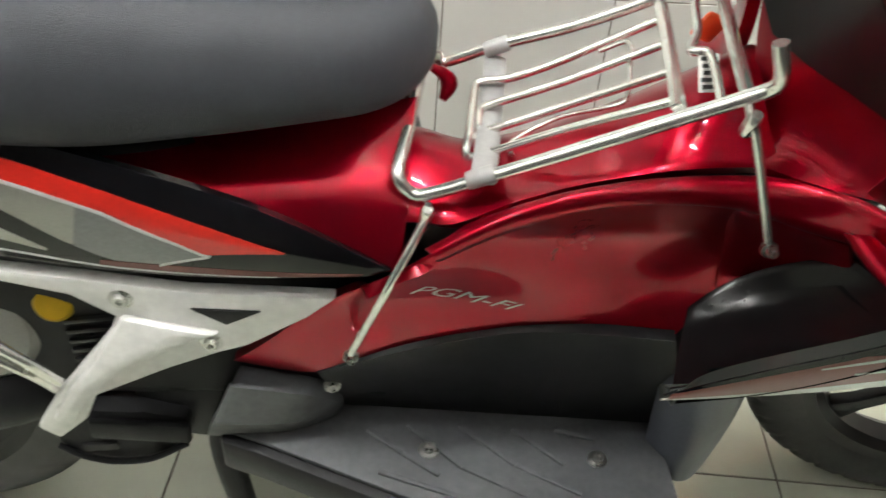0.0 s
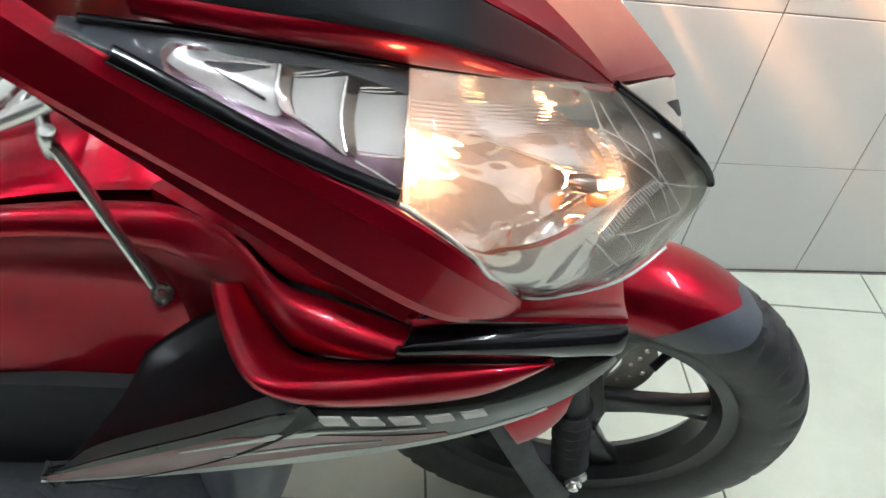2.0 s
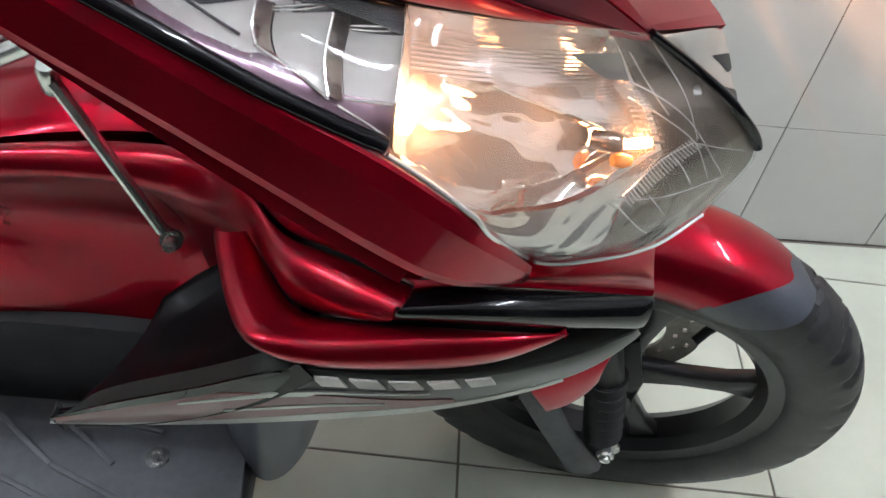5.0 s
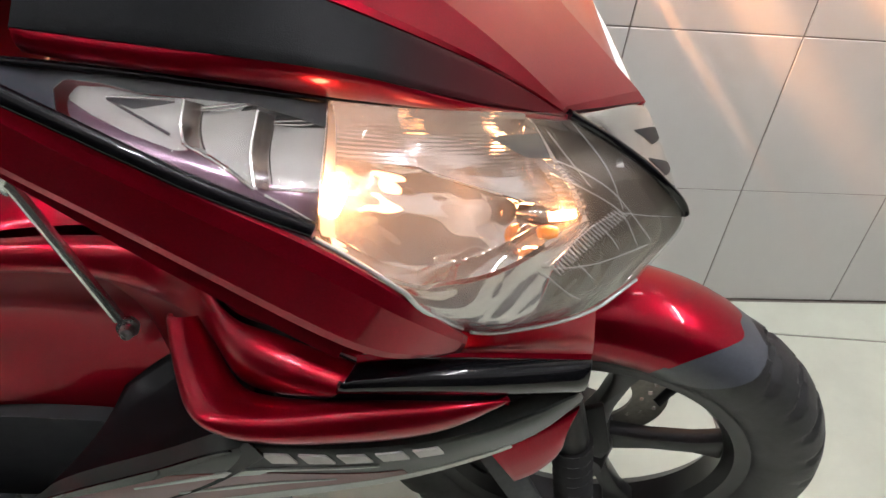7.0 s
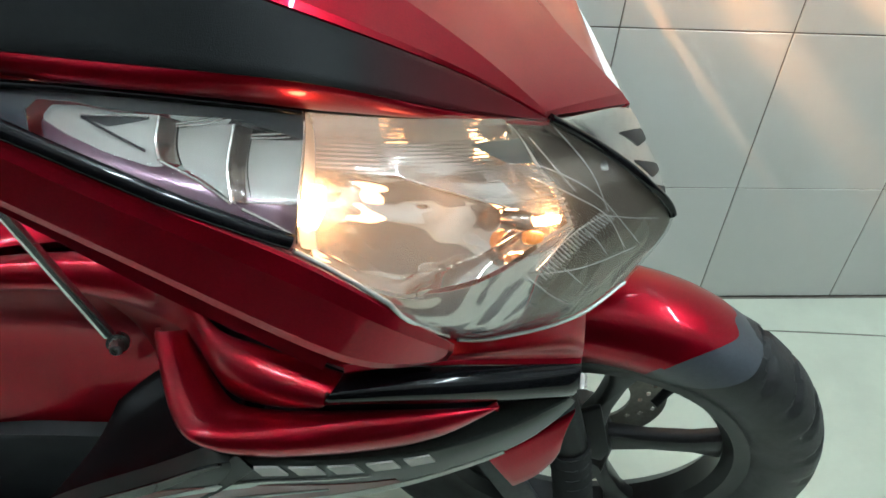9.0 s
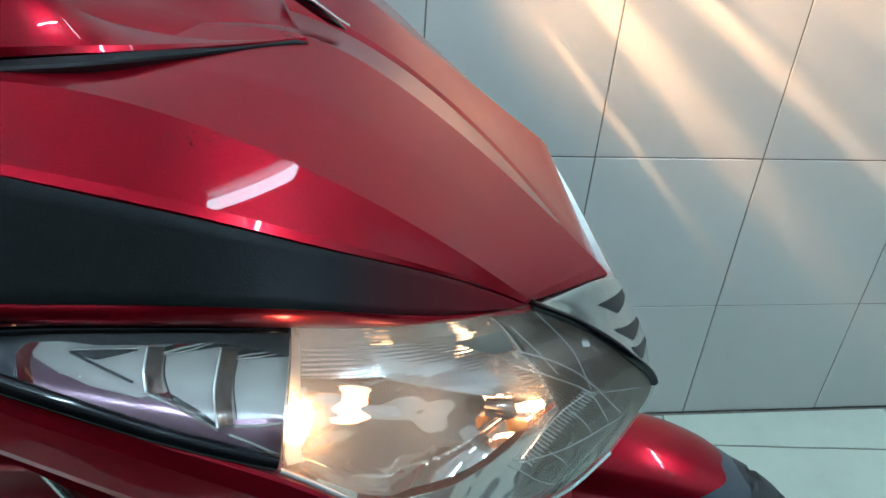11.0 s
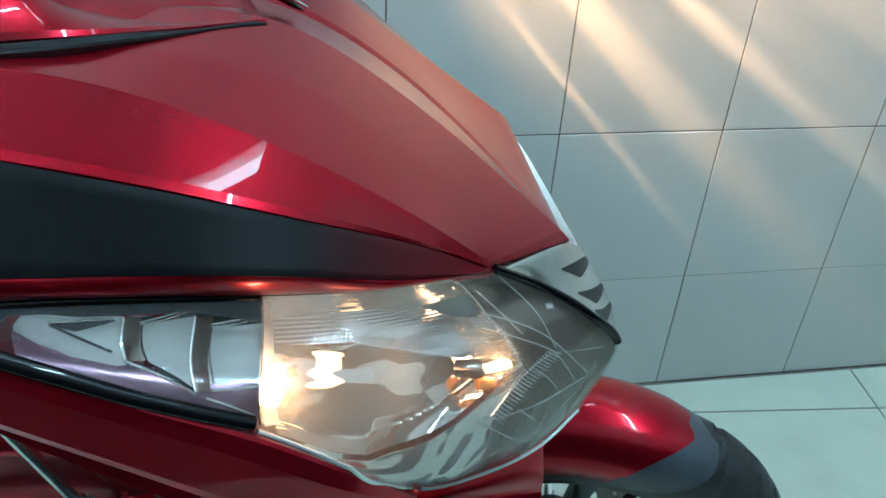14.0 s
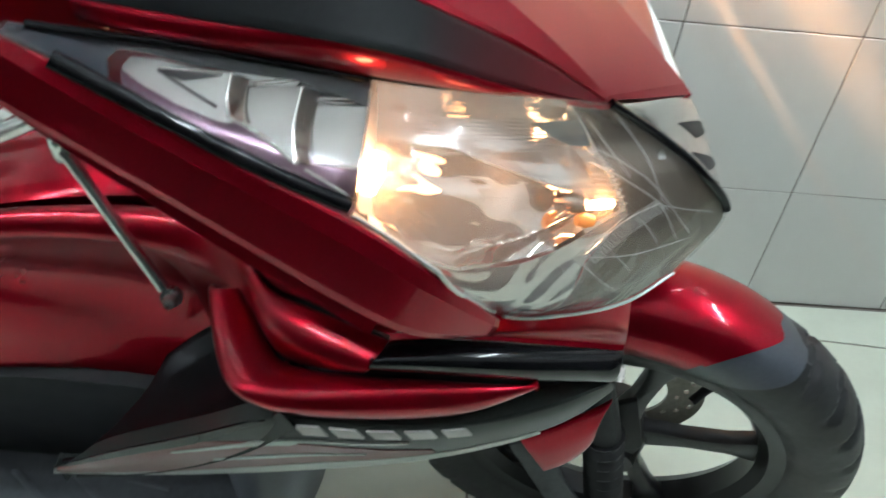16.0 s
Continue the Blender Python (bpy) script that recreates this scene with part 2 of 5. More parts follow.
def ease(pts, s, soft=0.75):
    """A calmer line than spline(): mixes it with a clamped B-spline, for large glossy panels."""
    q = [pts[0] * 2 - pts[1]] + list(pts) + [pts[-1] * 2 - pts[-2]]
    n = len(pts) - 1
    k = min(max(s, 0.0), 1.0) * n
    i = min(int(k), n - 1)
    t = k - i
    p0, p1, p2, p3 = q[i], q[i + 1], q[i + 2], q[i + 3]
    b = (p0 * (1 - t) ** 3 + p1 * (3 * t ** 3 - 6 * t * t + 4) + p2 * (-3 * t ** 3 + 3 * t * t + 3 * t + 1) + p3 * t ** 3) / 6
    return spline(pts, s) * (1 - soft) + b * soft


class Sheet:
    """A smooth sheet through a small net of control points; u runs along the rows, v across them."""

    def __init__(self, net, facing=(0.1, -1.0, 0.6), creased=False, line=ease):
        self.creased = creased
        self.line = line
        self.net = [[Vector(p) for p in r] for r in net]
        self.sign = 1
        n = self.normal(0.5, 0.5)
        if n.dot(Vector(facing)) < 0:
            self.sign = -1

    def at(self, u, v, off=0.0):
        if self.creased:
            k = min(max(v, 0.0), 1.0) * (len(self.net) - 1)
            i = min(int(k), len(self.net) - 2)
            p = self.line(self.net[i], u).lerp(self.line(self.net[i + 1], u), k - i)
        else:
            p = self.line([self.line(r, u) for r in self.net], v)
        return p + self.normal(u, v) * off if off else p

    def normal(self, u, v):
        e = 0.004
        u0, u1, v0, v1 = max(u - e, 0), min(u + e, 1), max(v - e, 0), min(v + e, 1)
        a = self.at(u1, v) - self.at(u0, v)
        b = self.at(u, v1) - self.at(u, v0)
        n = a.cross(b)
        if n.length < 1e-12:
            return Vector((0, -1, 0))
        return n.normalized() * self.sign


def grid_shell(front, thick_dir, flip=False):
    """A closed shell from a grid of points and the grid of points behind it."""
    bm = bmesh.new()
    nu, nv = len(front[0]), len(front)
    a = [[bm.verts.new(p) for p in r] for r in front]
    b = [[bm.verts.new(p) for p in r] for r in thick_dir]
    for j in range(nv - 1):
        for i in range(nu - 1):
            bm.faces.new((a[j][i], a[j][i + 1], a[j + 1][i + 1], a[j + 1][i]))
            bm.faces.new((b[j][i], b[j + 1][i], b[j + 1][i + 1], b[j][i + 1]))
    ring = [(0, i) for i in range(nu)] + [(j, nu - 1) for j in range(1, nv)] + [(nv - 1, i) for i in range(nu - 2, -1, -1)] + [(j, 0) for j in range(nv - 2, 0, -1)]
    for k in range(len(ring)):
        (j0, i0), (j1, i1) = ring[k], ring[(k + 1) % len(ring)]
        bm.faces.new((a[j0][i0], b[j0][i0], b[j1][i1], a[j1][i1]))
    bmesh.ops.remove_doubles(bm, verts=bm.verts, dist=1e-6)
    bmesh.ops.recalc_face_normals(bm, faces=bm.faces)
    return bm


def panel(name, net, mat, parent, nu=40, nv=20, thick=0.003, label="", mirror=True, roll=0.0010, flange=0.012, facing=(0.1, -1.0, 0.6), creased=False, drop=0.0):
    """A moulded body panel with a turned-in rim; mirrored to the other flank, which sits lower by drop."""
    sh = Sheet(net, facing, creased)

    def build(flip):
        front, back = [], []
        for j in range(nv + 1):
            fr, bk = [], []
            for i in range(nu + 1):
                u, v = i / nu, j / nv
                n = sh.normal(u, v)
                p = sh.at(u, v)
                edge = min(i, nu - i, j, nv - j)
                p = p - n * (roll if edge == 0 else 0.0)
                q = p - n * (flange if edge == 0 else thick)
                if flip:
                    p, q = Vector((p.x, 2 * CY - p.y - 0.6 * drop, p.z - drop)), Vector((q.x, 2 * CY - q.y - 0.6 * drop, q.z - drop))
                fr.append(p)
                bk.append(q)
            front.append(fr)
            back.append(bk)
        return grid_shell(front, back)
    edge = radians(7 if creased else 38)
    ob = part(name, build(False), mat, parent, label, sharp=edge)
    if mirror:
        part(name, build(True), mat, parent, label, sharp=edge)
    return ob


def film(name, net, mat, parent, lo, hi, u0=0.0, u1=1.0, nu=40, nv=6, off=0.0006, label=""):
    """A decal film that lies on a panel between two lines v = lo(u) and v = hi(u)."""
    sh = Sheet(net)
    front, back = [], []
    for j in range(nv + 1):
        fr, bk = [], []
        for i in range(nu + 1):
            u = u0 + (u1 - u0) * i / nu
            a, b = lo(u), hi(u)
            v = a + (b - a) * j / nv
            fr.append(sh.at(u, v, off))
            bk.append(sh.at(u, v, off - 0.0012))
        front.append(fr)
        back.append(bk)
    return part(name, grid_shell(front, back), mat, parent, label)


def poly(*knots):
    """A line v(u) through knots (u, v)."""
    def f(u):
        for (a, b), (c, d) in zip(knots, knots[1:]):
            if u <= c:
                return b + (d - b) * max(0.0, (u - a)) / max(c - a, 1e-9)
        return knots[-1][1]
    return f


def sweep(pts, r, sides=10, smooth=0, closed=False, flat=1.0):
    """A round (or flattened) tube along a line; smooth: points per span of a curve through pts. r may be a list."""
    pts = [Vector(p) for p in pts]
    if smooth:
        n = (len(pts) - 1) * smooth
        rr = [r] * (n + 1) if not isinstance(r, (list, tuple)) else [spline([Vector((q, 0, 0)) for q in r], i / n).x for i in range(n + 1)]
        pts = [spline(pts, i / n) for i in range(n + 1)]
    else:
        rr = [r] * len(pts) if not isinstance(r, (list, tuple)) else list(r)
    bm = bmesh.new()
    rings = []
    up = Vector((0.13, 0.21, 1.0)).normalized()
    for i, p in enumerate(pts):
        d = (pts[min(i + 1, len(pts) - 1)] - pts[max(i - 1, 0)]).normalized()
        x = d.cross(up)
        if x.length < 1e-3:
            x = d.cross(Vector((1, 0, 0)))
        x.normalize()
        y = x.cross(d).normalized()
        up = y
        rings.append([bm.verts.new(p + (x * math.cos(a) + y * math.sin(a) * flat) * rr[i]) for a in (2 * math.pi * k / sides for k in range(sides))])
    for a, b in zip(rings, rings[1:]):
        for k in range(sides):
            bm.faces.new((a[k], a[(k + 1) % sides], b[(k + 1) % sides], b[k]))
    bm.faces.new(rings[0])
    bm.faces.new(rings[-1])
    bmesh.ops.recalc_face_normals(bm, faces=bm.faces)
    return bm


def lathe(profile, m=Matrix(), n=48, arc=(0.0, 360.0)):
    """A turned body: profile of (radius, along), turned about the local y axis."""
    bm = bmesh.new()
    full = abs(arc[1] - arc[0]) >= 359.9
    cols = n if full else n + 1
    rings = []
    for k in range(cols):
        a = radians(arc[0] + (arc[1] - arc[0]) * k / n)
        rings.append([bm.verts.new(m @ Vector((r * math.cos(a), y, r * math.sin(a)))) for r, y in profile])
    for k in range(n):
        a, b = rings[k], rings[(k + 1) % cols]
        for i in range(len(profile) - 1):
            bm.faces.new((a[i], a[i + 1], b[i + 1], b[i]))
    bmesh.ops.remove_doubles(bm, verts=bm.verts, dist=1e-6)
    bmesh.ops.recalc_face_normals(bm, faces=bm.faces)
    return bm


def prism(outline, depth, bevel=0.002, m=Matrix()):
    """A bevelled plate: outline of (x, z), from y = 0 to y = depth."""
    bm = bmesh.new()
    vs = [bm.verts.new(m @ Vector((x, 0, z))) for x, z in outline]
    f = bm.faces.new(vs)
    ex = bmesh.ops.extrude_face_region(bm, geom=[f])
    d = (m @ Vector((0, depth, 0))) - (m @ Vector((0, 0, 0)))
    bmesh.ops.translate(bm, verts=[g for g in ex["geom"] if isinstance(g, bmesh.types.BMVert)], vec=d)
    bmesh.ops.recalc_face_normals(bm, faces=bm.faces)
    if bevel:
        bmesh.ops.bevel(bm, geom=list(bm.edges), offset=bevel, segments=2, affect="EDGES", profile=0.5, clamp_overlap=True)
    return bm


def block(size, m=Matrix(), bevel=0.003, segments=2):
    bm = bmesh.new()
    bmesh.ops.create_cube(bm, size=1, matrix=m @ Matrix.Diagonal((*size, 1)))
    if bevel:
        bmesh.ops.bevel(bm, geom=list(bm.edges), offset=bevel, segments=segments, affect="EDGES", profile=0.5, clamp_overlap=True)
    return bm


def aim(p, d):
    """A pose at p whose y axis points along d."""
    q = Vector(d).normalized().to_track_quat("Y", "Z")
    return Matrix.Translation(p) @ q.to_matrix().to_4x4()


def bolt(parent, p, d, r=0.007, mat=None, name="bolt", h=0.005):
    """A round-headed bolt with a washer; d: the way it points out."""
    m = aim(p, d)
    prof = [(0, -0.004), (r * 1.5, -0.004), (r * 1.5, 0.0), (r, 0.0005), (r, h * 0.6), (r * 0.8, h), (r * 0.45, h), (r * 0.35, h * 0.5), (0, h * 0.5)]
    return part(name, lathe(prof, m, 16), mat or STEEL, parent)


# ---- control nets of the body panels ----
REAR_COWL = [
    [(-0.206, 0.700, 0.581), (-0.087, 0.700, 0.597), (0.011, 0.700, 0.616), (0.083, 0.700, 0.633), (0.123, 0.700, 0.642)],
    [(-0.152, 0.668, 0.585), (-0.072, 0.664, 0.588), (0.004, 0.660, 0.593), (0.070, 0.660, 0.599), (0.119, 0.662, 0.594)],
    [(-0.123, 0.642, 0.581), (-0.030, 0.637, 0.581), (0.035, 0.635, 0.584), (0.081, 0.634, 0.583), (0.120, 0.634, 0.572)],
    [(-0.075, 0.622, 0.566), (-0.017, 0.620, 0.552), (0.043, 0.618, 0.534), (0.081, 0.616, 0.519), (0.114, 0.615, 0.515)],
]
REAR_GRAPHIC = [
    [(-0.285, 0.625, 0.659), (-0.189, 0.620, 0.637), (-0.129, 0.618, 0.621), (-0.026, 0.617, 0.588), (0.049, 0.614, 0.553), (0.107, 0.612, 0.520)],
    [(-0.292, 0.612, 0.623), (-0.194, 0.608, 0.604), (-0.134, 0.607, 0.587), (-0.042, 0.608, 0.558), (0.035, 0.609, 0.535), (0.101, 0.612, 0.518)],
    [(-0.311, 0.612, 0.574), (-0.208, 0.610, 0.557), (-0.145, 0.610, 0.541), (-0.060, 0.610, 0.528), (0.015, 0.611, 0.517), (0.096, 0.612, 0.516)],
    [(-0.338, 0.625, 0.521), (-0.224, 0.620, 0.514), (-0.156, 0.620, 0.503), (-0.071, 0.620, 0.497), (0.003, 0.617, 0.501), (0.091, 0.612, 0.513)],
]
TUNNEL = [
    [(0.087, 0.801, 0.486), (0.086, 0.775, 0.561), (0.085, 0.739, 0.591), (0.084, 0.704, 0.600), (0.082, 0.676, 0.589), (0.077, 0.652, 0.573), (0.084, 0.636, 0.556)],
    [(0.132, 0.797, 0.490), (0.131, 0.771, 0.565), (0.130, 0.735, 0.595), (0.129, 0.700, 0.604), (0.127, 0.672, 0.593), (0.122, 0.648, 0.577), (0.129, 0.632, 0.560)],
    [(0.169, 0.797, 0.474), (0.168, 0.771, 0.549), (0.167, 0.735, 0.579), (0.163, 0.700, 0.594), (0.159, 0.672, 0.588), (0.155, 0.645, 0.578), (0.157, 0.622, 0.564)],
    [(0.212, 0.797, 0.483), (0.211, 0.771, 0.558), (0.210, 0.735, 0.588), (0.205, 0.700, 0.600), (0.202, 0.670, 0.594), (0.198, 0.643, 0.593), (0.195, 0.616, 0.594)],
    [(0.288, 0.797, 0.513), (0.287, 0.771, 0.588), (0.286, 0.735, 0.618), (0.279, 0.700, 0.627), (0.274, 0.670, 0.623), (0.270, 0.645, 0.620), (0.266, 0.621, 0.618)],
    [(0.362, 0.797, 0.557), (0.361, 0.771, 0.632), (0.360, 0.735, 0.662), (0.352, 0.695, 0.664), (0.347, 0.665, 0.656), (0.349, 0.645, 0.642), (0.353, 0.628, 0.631)],
    [(0.416, 0.797, 0.589), (0.415, 0.771, 0.664), (0.414, 0.735, 0.694), (0.409, 0.700, 0.687), (0.408, 0.670, 0.672), (0.413, 0.648, 0.651), (0.419, 0.624, 0.636)],
]
LEG_SHIELD_INNER = [
    [(0.395, 0.720, 0.778), (0.401, 0.660, 0.801), (0.388, 0.580, 0.833), (0.369, 0.500, 0.865), (0.340, 0.455, 0.875)],
    [(0.401, 0.720, 0.732), (0.409, 0.660, 0.760), (0.398, 0.580, 0.797), (0.383, 0.510, 0.827), (0.395, 0.452, 0.816)],
    [(0.407, 0.710, 0.681), (0.419, 0.650, 0.709), (0.422, 0.580, 0.744), (0.414, 0.510, 0.785), (0.437, 0.452, 0.781)],
    [(0.413, 0.680, 0.639), (0.443, 0.630, 0.668), (0.461, 0.570, 0.697), (0.466, 0.510, 0.731), (0.481, 0.448, 0.748)],
    [(0.400, 0.624, 0.638), (0.449, 0.577, 0.645), (0.475, 0.535, 0.665), (0.511, 0.493, 0.681), (0.543, 0.458, 0.692)],
]
BAND = [
    [(0.134, 0.610, 0.549), (0.195, 0.613, 0.594), (0.283, 0.619, 0.621), (0.383, 0.619, 0.633), (0.432, 0.603, 0.640), (0.458, 0.566, 0.650), (0.484, 0.523, 0.653), (0.505, 0.509, 0.660), (0.530, 0.496, 0.661), (0.553, 0.485, 0.662)],
    [(0.141, 0.600, 0.551), (0.199, 0.600, 0.595), (0.282, 0.612, 0.622), (0.382, 0.610, 0.633), (0.431, 0.594, 0.636), (0.458, 0.558, 0.647), (0.481, 0.515, 0.653), (0.501, 0.499, 0.658), (0.526, 0.485, 0.661), (0.550, 0.477, 0.664)],
    [(0.144, 0.600, 0.544), (0.201, 0.601, 0.583), (0.282, 0.606, 0.616), (0.382, 0.602, 0.625), (0.431, 0.587, 0.622), (0.459, 0.554, 0.632), (0.479, 0.512, 0.645), (0.494, 0.494, 0.645), (0.520, 0.479, 0.652), (0.546, 0.470, 0.660)],
    [(0.145, 0.602, 0.541), (0.202, 0.603, 0.579), (0.283, 0.606, 0.608), (0.383, 0.601, 0.615), (0.432, 0.587, 0.606), (0.461, 0.556, 0.617), (0.478, 0.515, 0.634), (0.491, 0.497, 0.630), (0.517, 0.481, 0.639), (0.543, 0.468, 0.654)],
    [(0.146, 0.604, 0.538), (0.202, 0.606, 0.574), (0.284, 0.609, 0.603), (0.384, 0.606, 0.609), (0.433, 0.592, 0.597), (0.462, 0.562, 0.608), (0.478, 0.522, 0.626), (0.491, 0.504, 0.620), (0.517, 0.488, 0.630), (0.543, 0.471, 0.650)],
]
LIP = [
    [(0.462, 0.547, 0.632), (0.475, 0.527, 0.626), (0.485, 0.508, 0.626), (0.494, 0.495, 0.628), (0.506, 0.488, 0.632), (0.527, 0.481, 0.637), (0.564, 0.477, 0.642), (0.602, 0.478, 0.640), (0.638, 0.484, 0.633)],
    [(0.458, 0.541, 0.637), (0.470, 0.520, 0.631), (0.478, 0.499, 0.632), (0.487, 0.484, 0.635), (0.499, 0.476, 0.638), (0.521, 0.470, 0.641), (0.560, 0.467, 0.645), (0.601, 0.471, 0.642), (0.638, 0.483, 0.633)],
    [(0.450, 0.540, 0.637), (0.459, 0.518, 0.632), (0.466, 0.496, 0.632), (0.475, 0.476, 0.635), (0.487, 0.467, 0.637), (0.512, 0.461, 0.635), (0.556, 0.461, 0.637), (0.601, 0.467, 0.634), (0.638, 0.483, 0.633)],
    [(0.444, 0.543, 0.634), (0.450, 0.520, 0.629), (0.457, 0.498, 0.627), (0.466, 0.475, 0.631), (0.478, 0.464, 0.630), (0.505, 0.460, 0.625), (0.554, 0.461, 0.625), (0.601, 0.468, 0.624), (0.638, 0.483, 0.632)],
    [(0.442, 0.550, 0.629), (0.448, 0.527, 0.622), (0.455, 0.505, 0.620), (0.464, 0.482, 0.623), (0.476, 0.470, 0.622), (0.503, 0.466, 0.615), (0.554, 0.468, 0.614), (0.602, 0.474, 0.615), (0.638, 0.484, 0.631)],
]
KNEE_WALL = [
    [(0.380, 0.612, 0.603), (0.414, 0.606, 0.600), (0.440, 0.594, 0.595), (0.463, 0.566, 0.604)],
    [(0.402, 0.640, 0.547), (0.434, 0.628, 0.550), (0.459, 0.612, 0.554), (0.479, 0.574, 0.572)],
    [(0.414, 0.646, 0.479), (0.444, 0.634, 0.503), (0.469, 0.612, 0.527), (0.490, 0.566, 0.554)],
]
SIDE_COWL = [
    [(0.112, 0.613, 0.517), (0.152, 0.606, 0.559), (0.192, 0.606, 0.580), (0.245, 0.606, 0.598), (0.324, 0.606, 0.614), (0.394, 0.604, 0.613)],
    [(0.089, 0.616, 0.501), (0.145, 0.604, 0.547), (0.195, 0.612, 0.556), (0.263, 0.640, 0.545), (0.351, 0.650, 0.542), (0.429, 0.650, 0.533)],
    [(0.062, 0.622, 0.480), (0.135, 0.606, 0.527), (0.192, 0.610, 0.537), (0.268, 0.636, 0.506), (0.349, 0.648, 0.483), (0.430, 0.652, 0.468)],
    [(0.029, 0.628, 0.447), (0.124, 0.628, 0.477), (0.205, 0.633, 0.471), (0.282, 0.638, 0.458), (0.350, 0.642, 0.448), (0.400, 0.642, 0.446)],
    [(-0.013, 0.637, 0.398), (0.086, 0.630, 0.422), (0.166, 0.632, 0.435), (0.252, 0.634, 0.438), (0.324, 0.635, 0.434), (0.385, 0.634, 0.430)],
    [(-0.049, 0.645, 0.361), (0.039, 0.642, 0.344), (0.113, 0.636, 0.387), (0.194, 0.636, 0.415), (0.254, 0.636, 0.423), (0.376, 0.634, 0.417)],
]
LOWER_COVER = [
    [(0.034, 0.640, 0.352), (0.113, 0.626, 0.400), (0.193, 0.626, 0.427), (0.251, 0.626, 0.437), (0.327, 0.624, 0.435), (0.382, 0.622, 0.432)],
    [(0.048, 0.662, 0.299), (0.114, 0.655, 0.332), (0.202, 0.655, 0.343), (0.267, 0.655, 0.345), (0.352, 0.655, 0.343), (0.413, 0.655, 0.340)],
    [(0.053, 0.694, 0.233), (0.115, 0.694, 0.232), (0.215, 0.694, 0.220), (0.290, 0.694, 0.217), (0.386, 0.694, 0.212), (0.455, 0.694, 0.211)],
]
REAR_BLOCK = [
    [(-0.047, 0.660, 0.340), (-0.004, 0.660, 0.332), (0.037, 0.660, 0.323), (0.056, 0.675, 0.284)],
    [(-0.052, 0.625, 0.346), (-0.010, 0.625, 0.340), (0.031, 0.630, 0.329), (0.059, 0.668, 0.272)],
    [(-0.074, 0.622, 0.290), (-0.031, 0.622, 0.288), (0.014, 0.630, 0.285), (0.052, 0.675, 0.244)],
    [(-0.093, 0.650, 0.230), (-0.041, 0.650, 0.229), (0.012, 0.655, 0.234), (0.043, 0.690, 0.211)],
]
POCKET = [
    [(0.381, 0.622, 0.480), (0.408, 0.632, 0.500), (0.444, 0.625, 0.532), (0.476, 0.580, 0.583)],
    [(0.372, 0.596, 0.468), (0.420, 0.602, 0.483), (0.467, 0.588, 0.516), (0.493, 0.535, 0.584)],
    [(0.356, 0.558, 0.469), (0.417, 0.553, 0.489), (0.466, 0.532, 0.535), (0.494, 0.492, 0.601)],
    [(0.342, 0.520, 0.482), (0.409, 0.503, 0.518), (0.469, 0.478, 0.579), (0.497, 0.464, 0.623)],
]
BELLY = [
    [(0.334, 0.514, 0.483), (0.384, 0.493, 0.535), (0.452, 0.474, 0.586), (0.489, 0.464, 0.618), (0.544, 0.463, 0.614), (0.604, 0.473, 0.609), (0.653, 0.490, 0.610), (0.684, 0.502, 0.616)],
    [(0.334, 0.511, 0.484), (0.396, 0.491, 0.527), (0.464, 0.473, 0.571), (0.502, 0.466, 0.594), (0.556, 0.467, 0.595), (0.611, 0.476, 0.595), (0.658, 0.491, 0.600), (0.687, 0.504, 0.612)],
    [(0.332, 0.514, 0.476), (0.413, 0.500, 0.502), (0.477, 0.488, 0.529), (0.518, 0.482, 0.545), (0.573, 0.482, 0.557), (0.622, 0.487, 0.570), (0.667, 0.499, 0.580), (0.691, 0.508, 0.605)],
]
GLOSS_BAR = [
    [(0.553, 0.485, 0.662), (0.583, 0.487, 0.665), (0.632, 0.497, 0.654), (0.689, 0.510, 0.638)],
    [(0.550, 0.474, 0.667), (0.580, 0.475, 0.670), (0.630, 0.485, 0.658), (0.688, 0.504, 0.637)],
    [(0.545, 0.465, 0.665), (0.577, 0.465, 0.666), (0.628, 0.477, 0.652), (0.687, 0.499, 0.628)],
    [(0.543, 0.468, 0.655), (0.576, 0.470, 0.652), (0.628, 0.482, 0.636), (0.687, 0.503, 0.615)],
]
STAY = [
    [(0.678, 0.640, 0.369), (0.710, 0.640, 0.390), (0.739, 0.640, 0.415), (0.750, 0.640, 0.430)],
    [(0.693, 0.637, 0.348), (0.715, 0.637, 0.361), (0.738, 0.637, 0.383), (0.745, 0.637, 0.402)],
    [(0.710, 0.642, 0.318), (0.729, 0.642, 0.331), (0.744, 0.642, 0.355), (0.747, 0.642, 0.370)],
]
FRONT_LOWER_COWL = [
    [(0.602, 0.512, 0.660), (0.653, 0.535, 0.642), (0.710, 0.575, 0.619)],
    [(0.613, 0.502, 0.654), (0.651, 0.515, 0.643), (0.702, 0.545, 0.619)],
    [(0.553, 0.488, 0.665), (0.607, 0.493, 0.662), (0.689, 0.513, 0.640)],
]
STRIP = [
    [(0.352, 0.478, 0.876), (0.397, 0.452, 0.853), (0.437, 0.446, 0.828), (0.486, 0.451, 0.794), (0.534, 0.457, 0.764), (0.575, 0.463, 0.728), (0.610, 0.486, 0.680)],
    [(0.349, 0.470, 0.872), (0.394, 0.447, 0.848), (0.437, 0.443, 0.820), (0.486, 0.448, 0.785), (0.533, 0.453, 0.752), (0.573, 0.459, 0.719), (0.609, 0.482, 0.678)],
    [(0.340, 0.458, 0.858), (0.385, 0.443, 0.832), (0.436, 0.446, 0.793), (0.484, 0.449, 0.755), (0.530, 0.454, 0.715), (0.566, 0.458, 0.690), (0.606, 0.482, 0.671)],
]
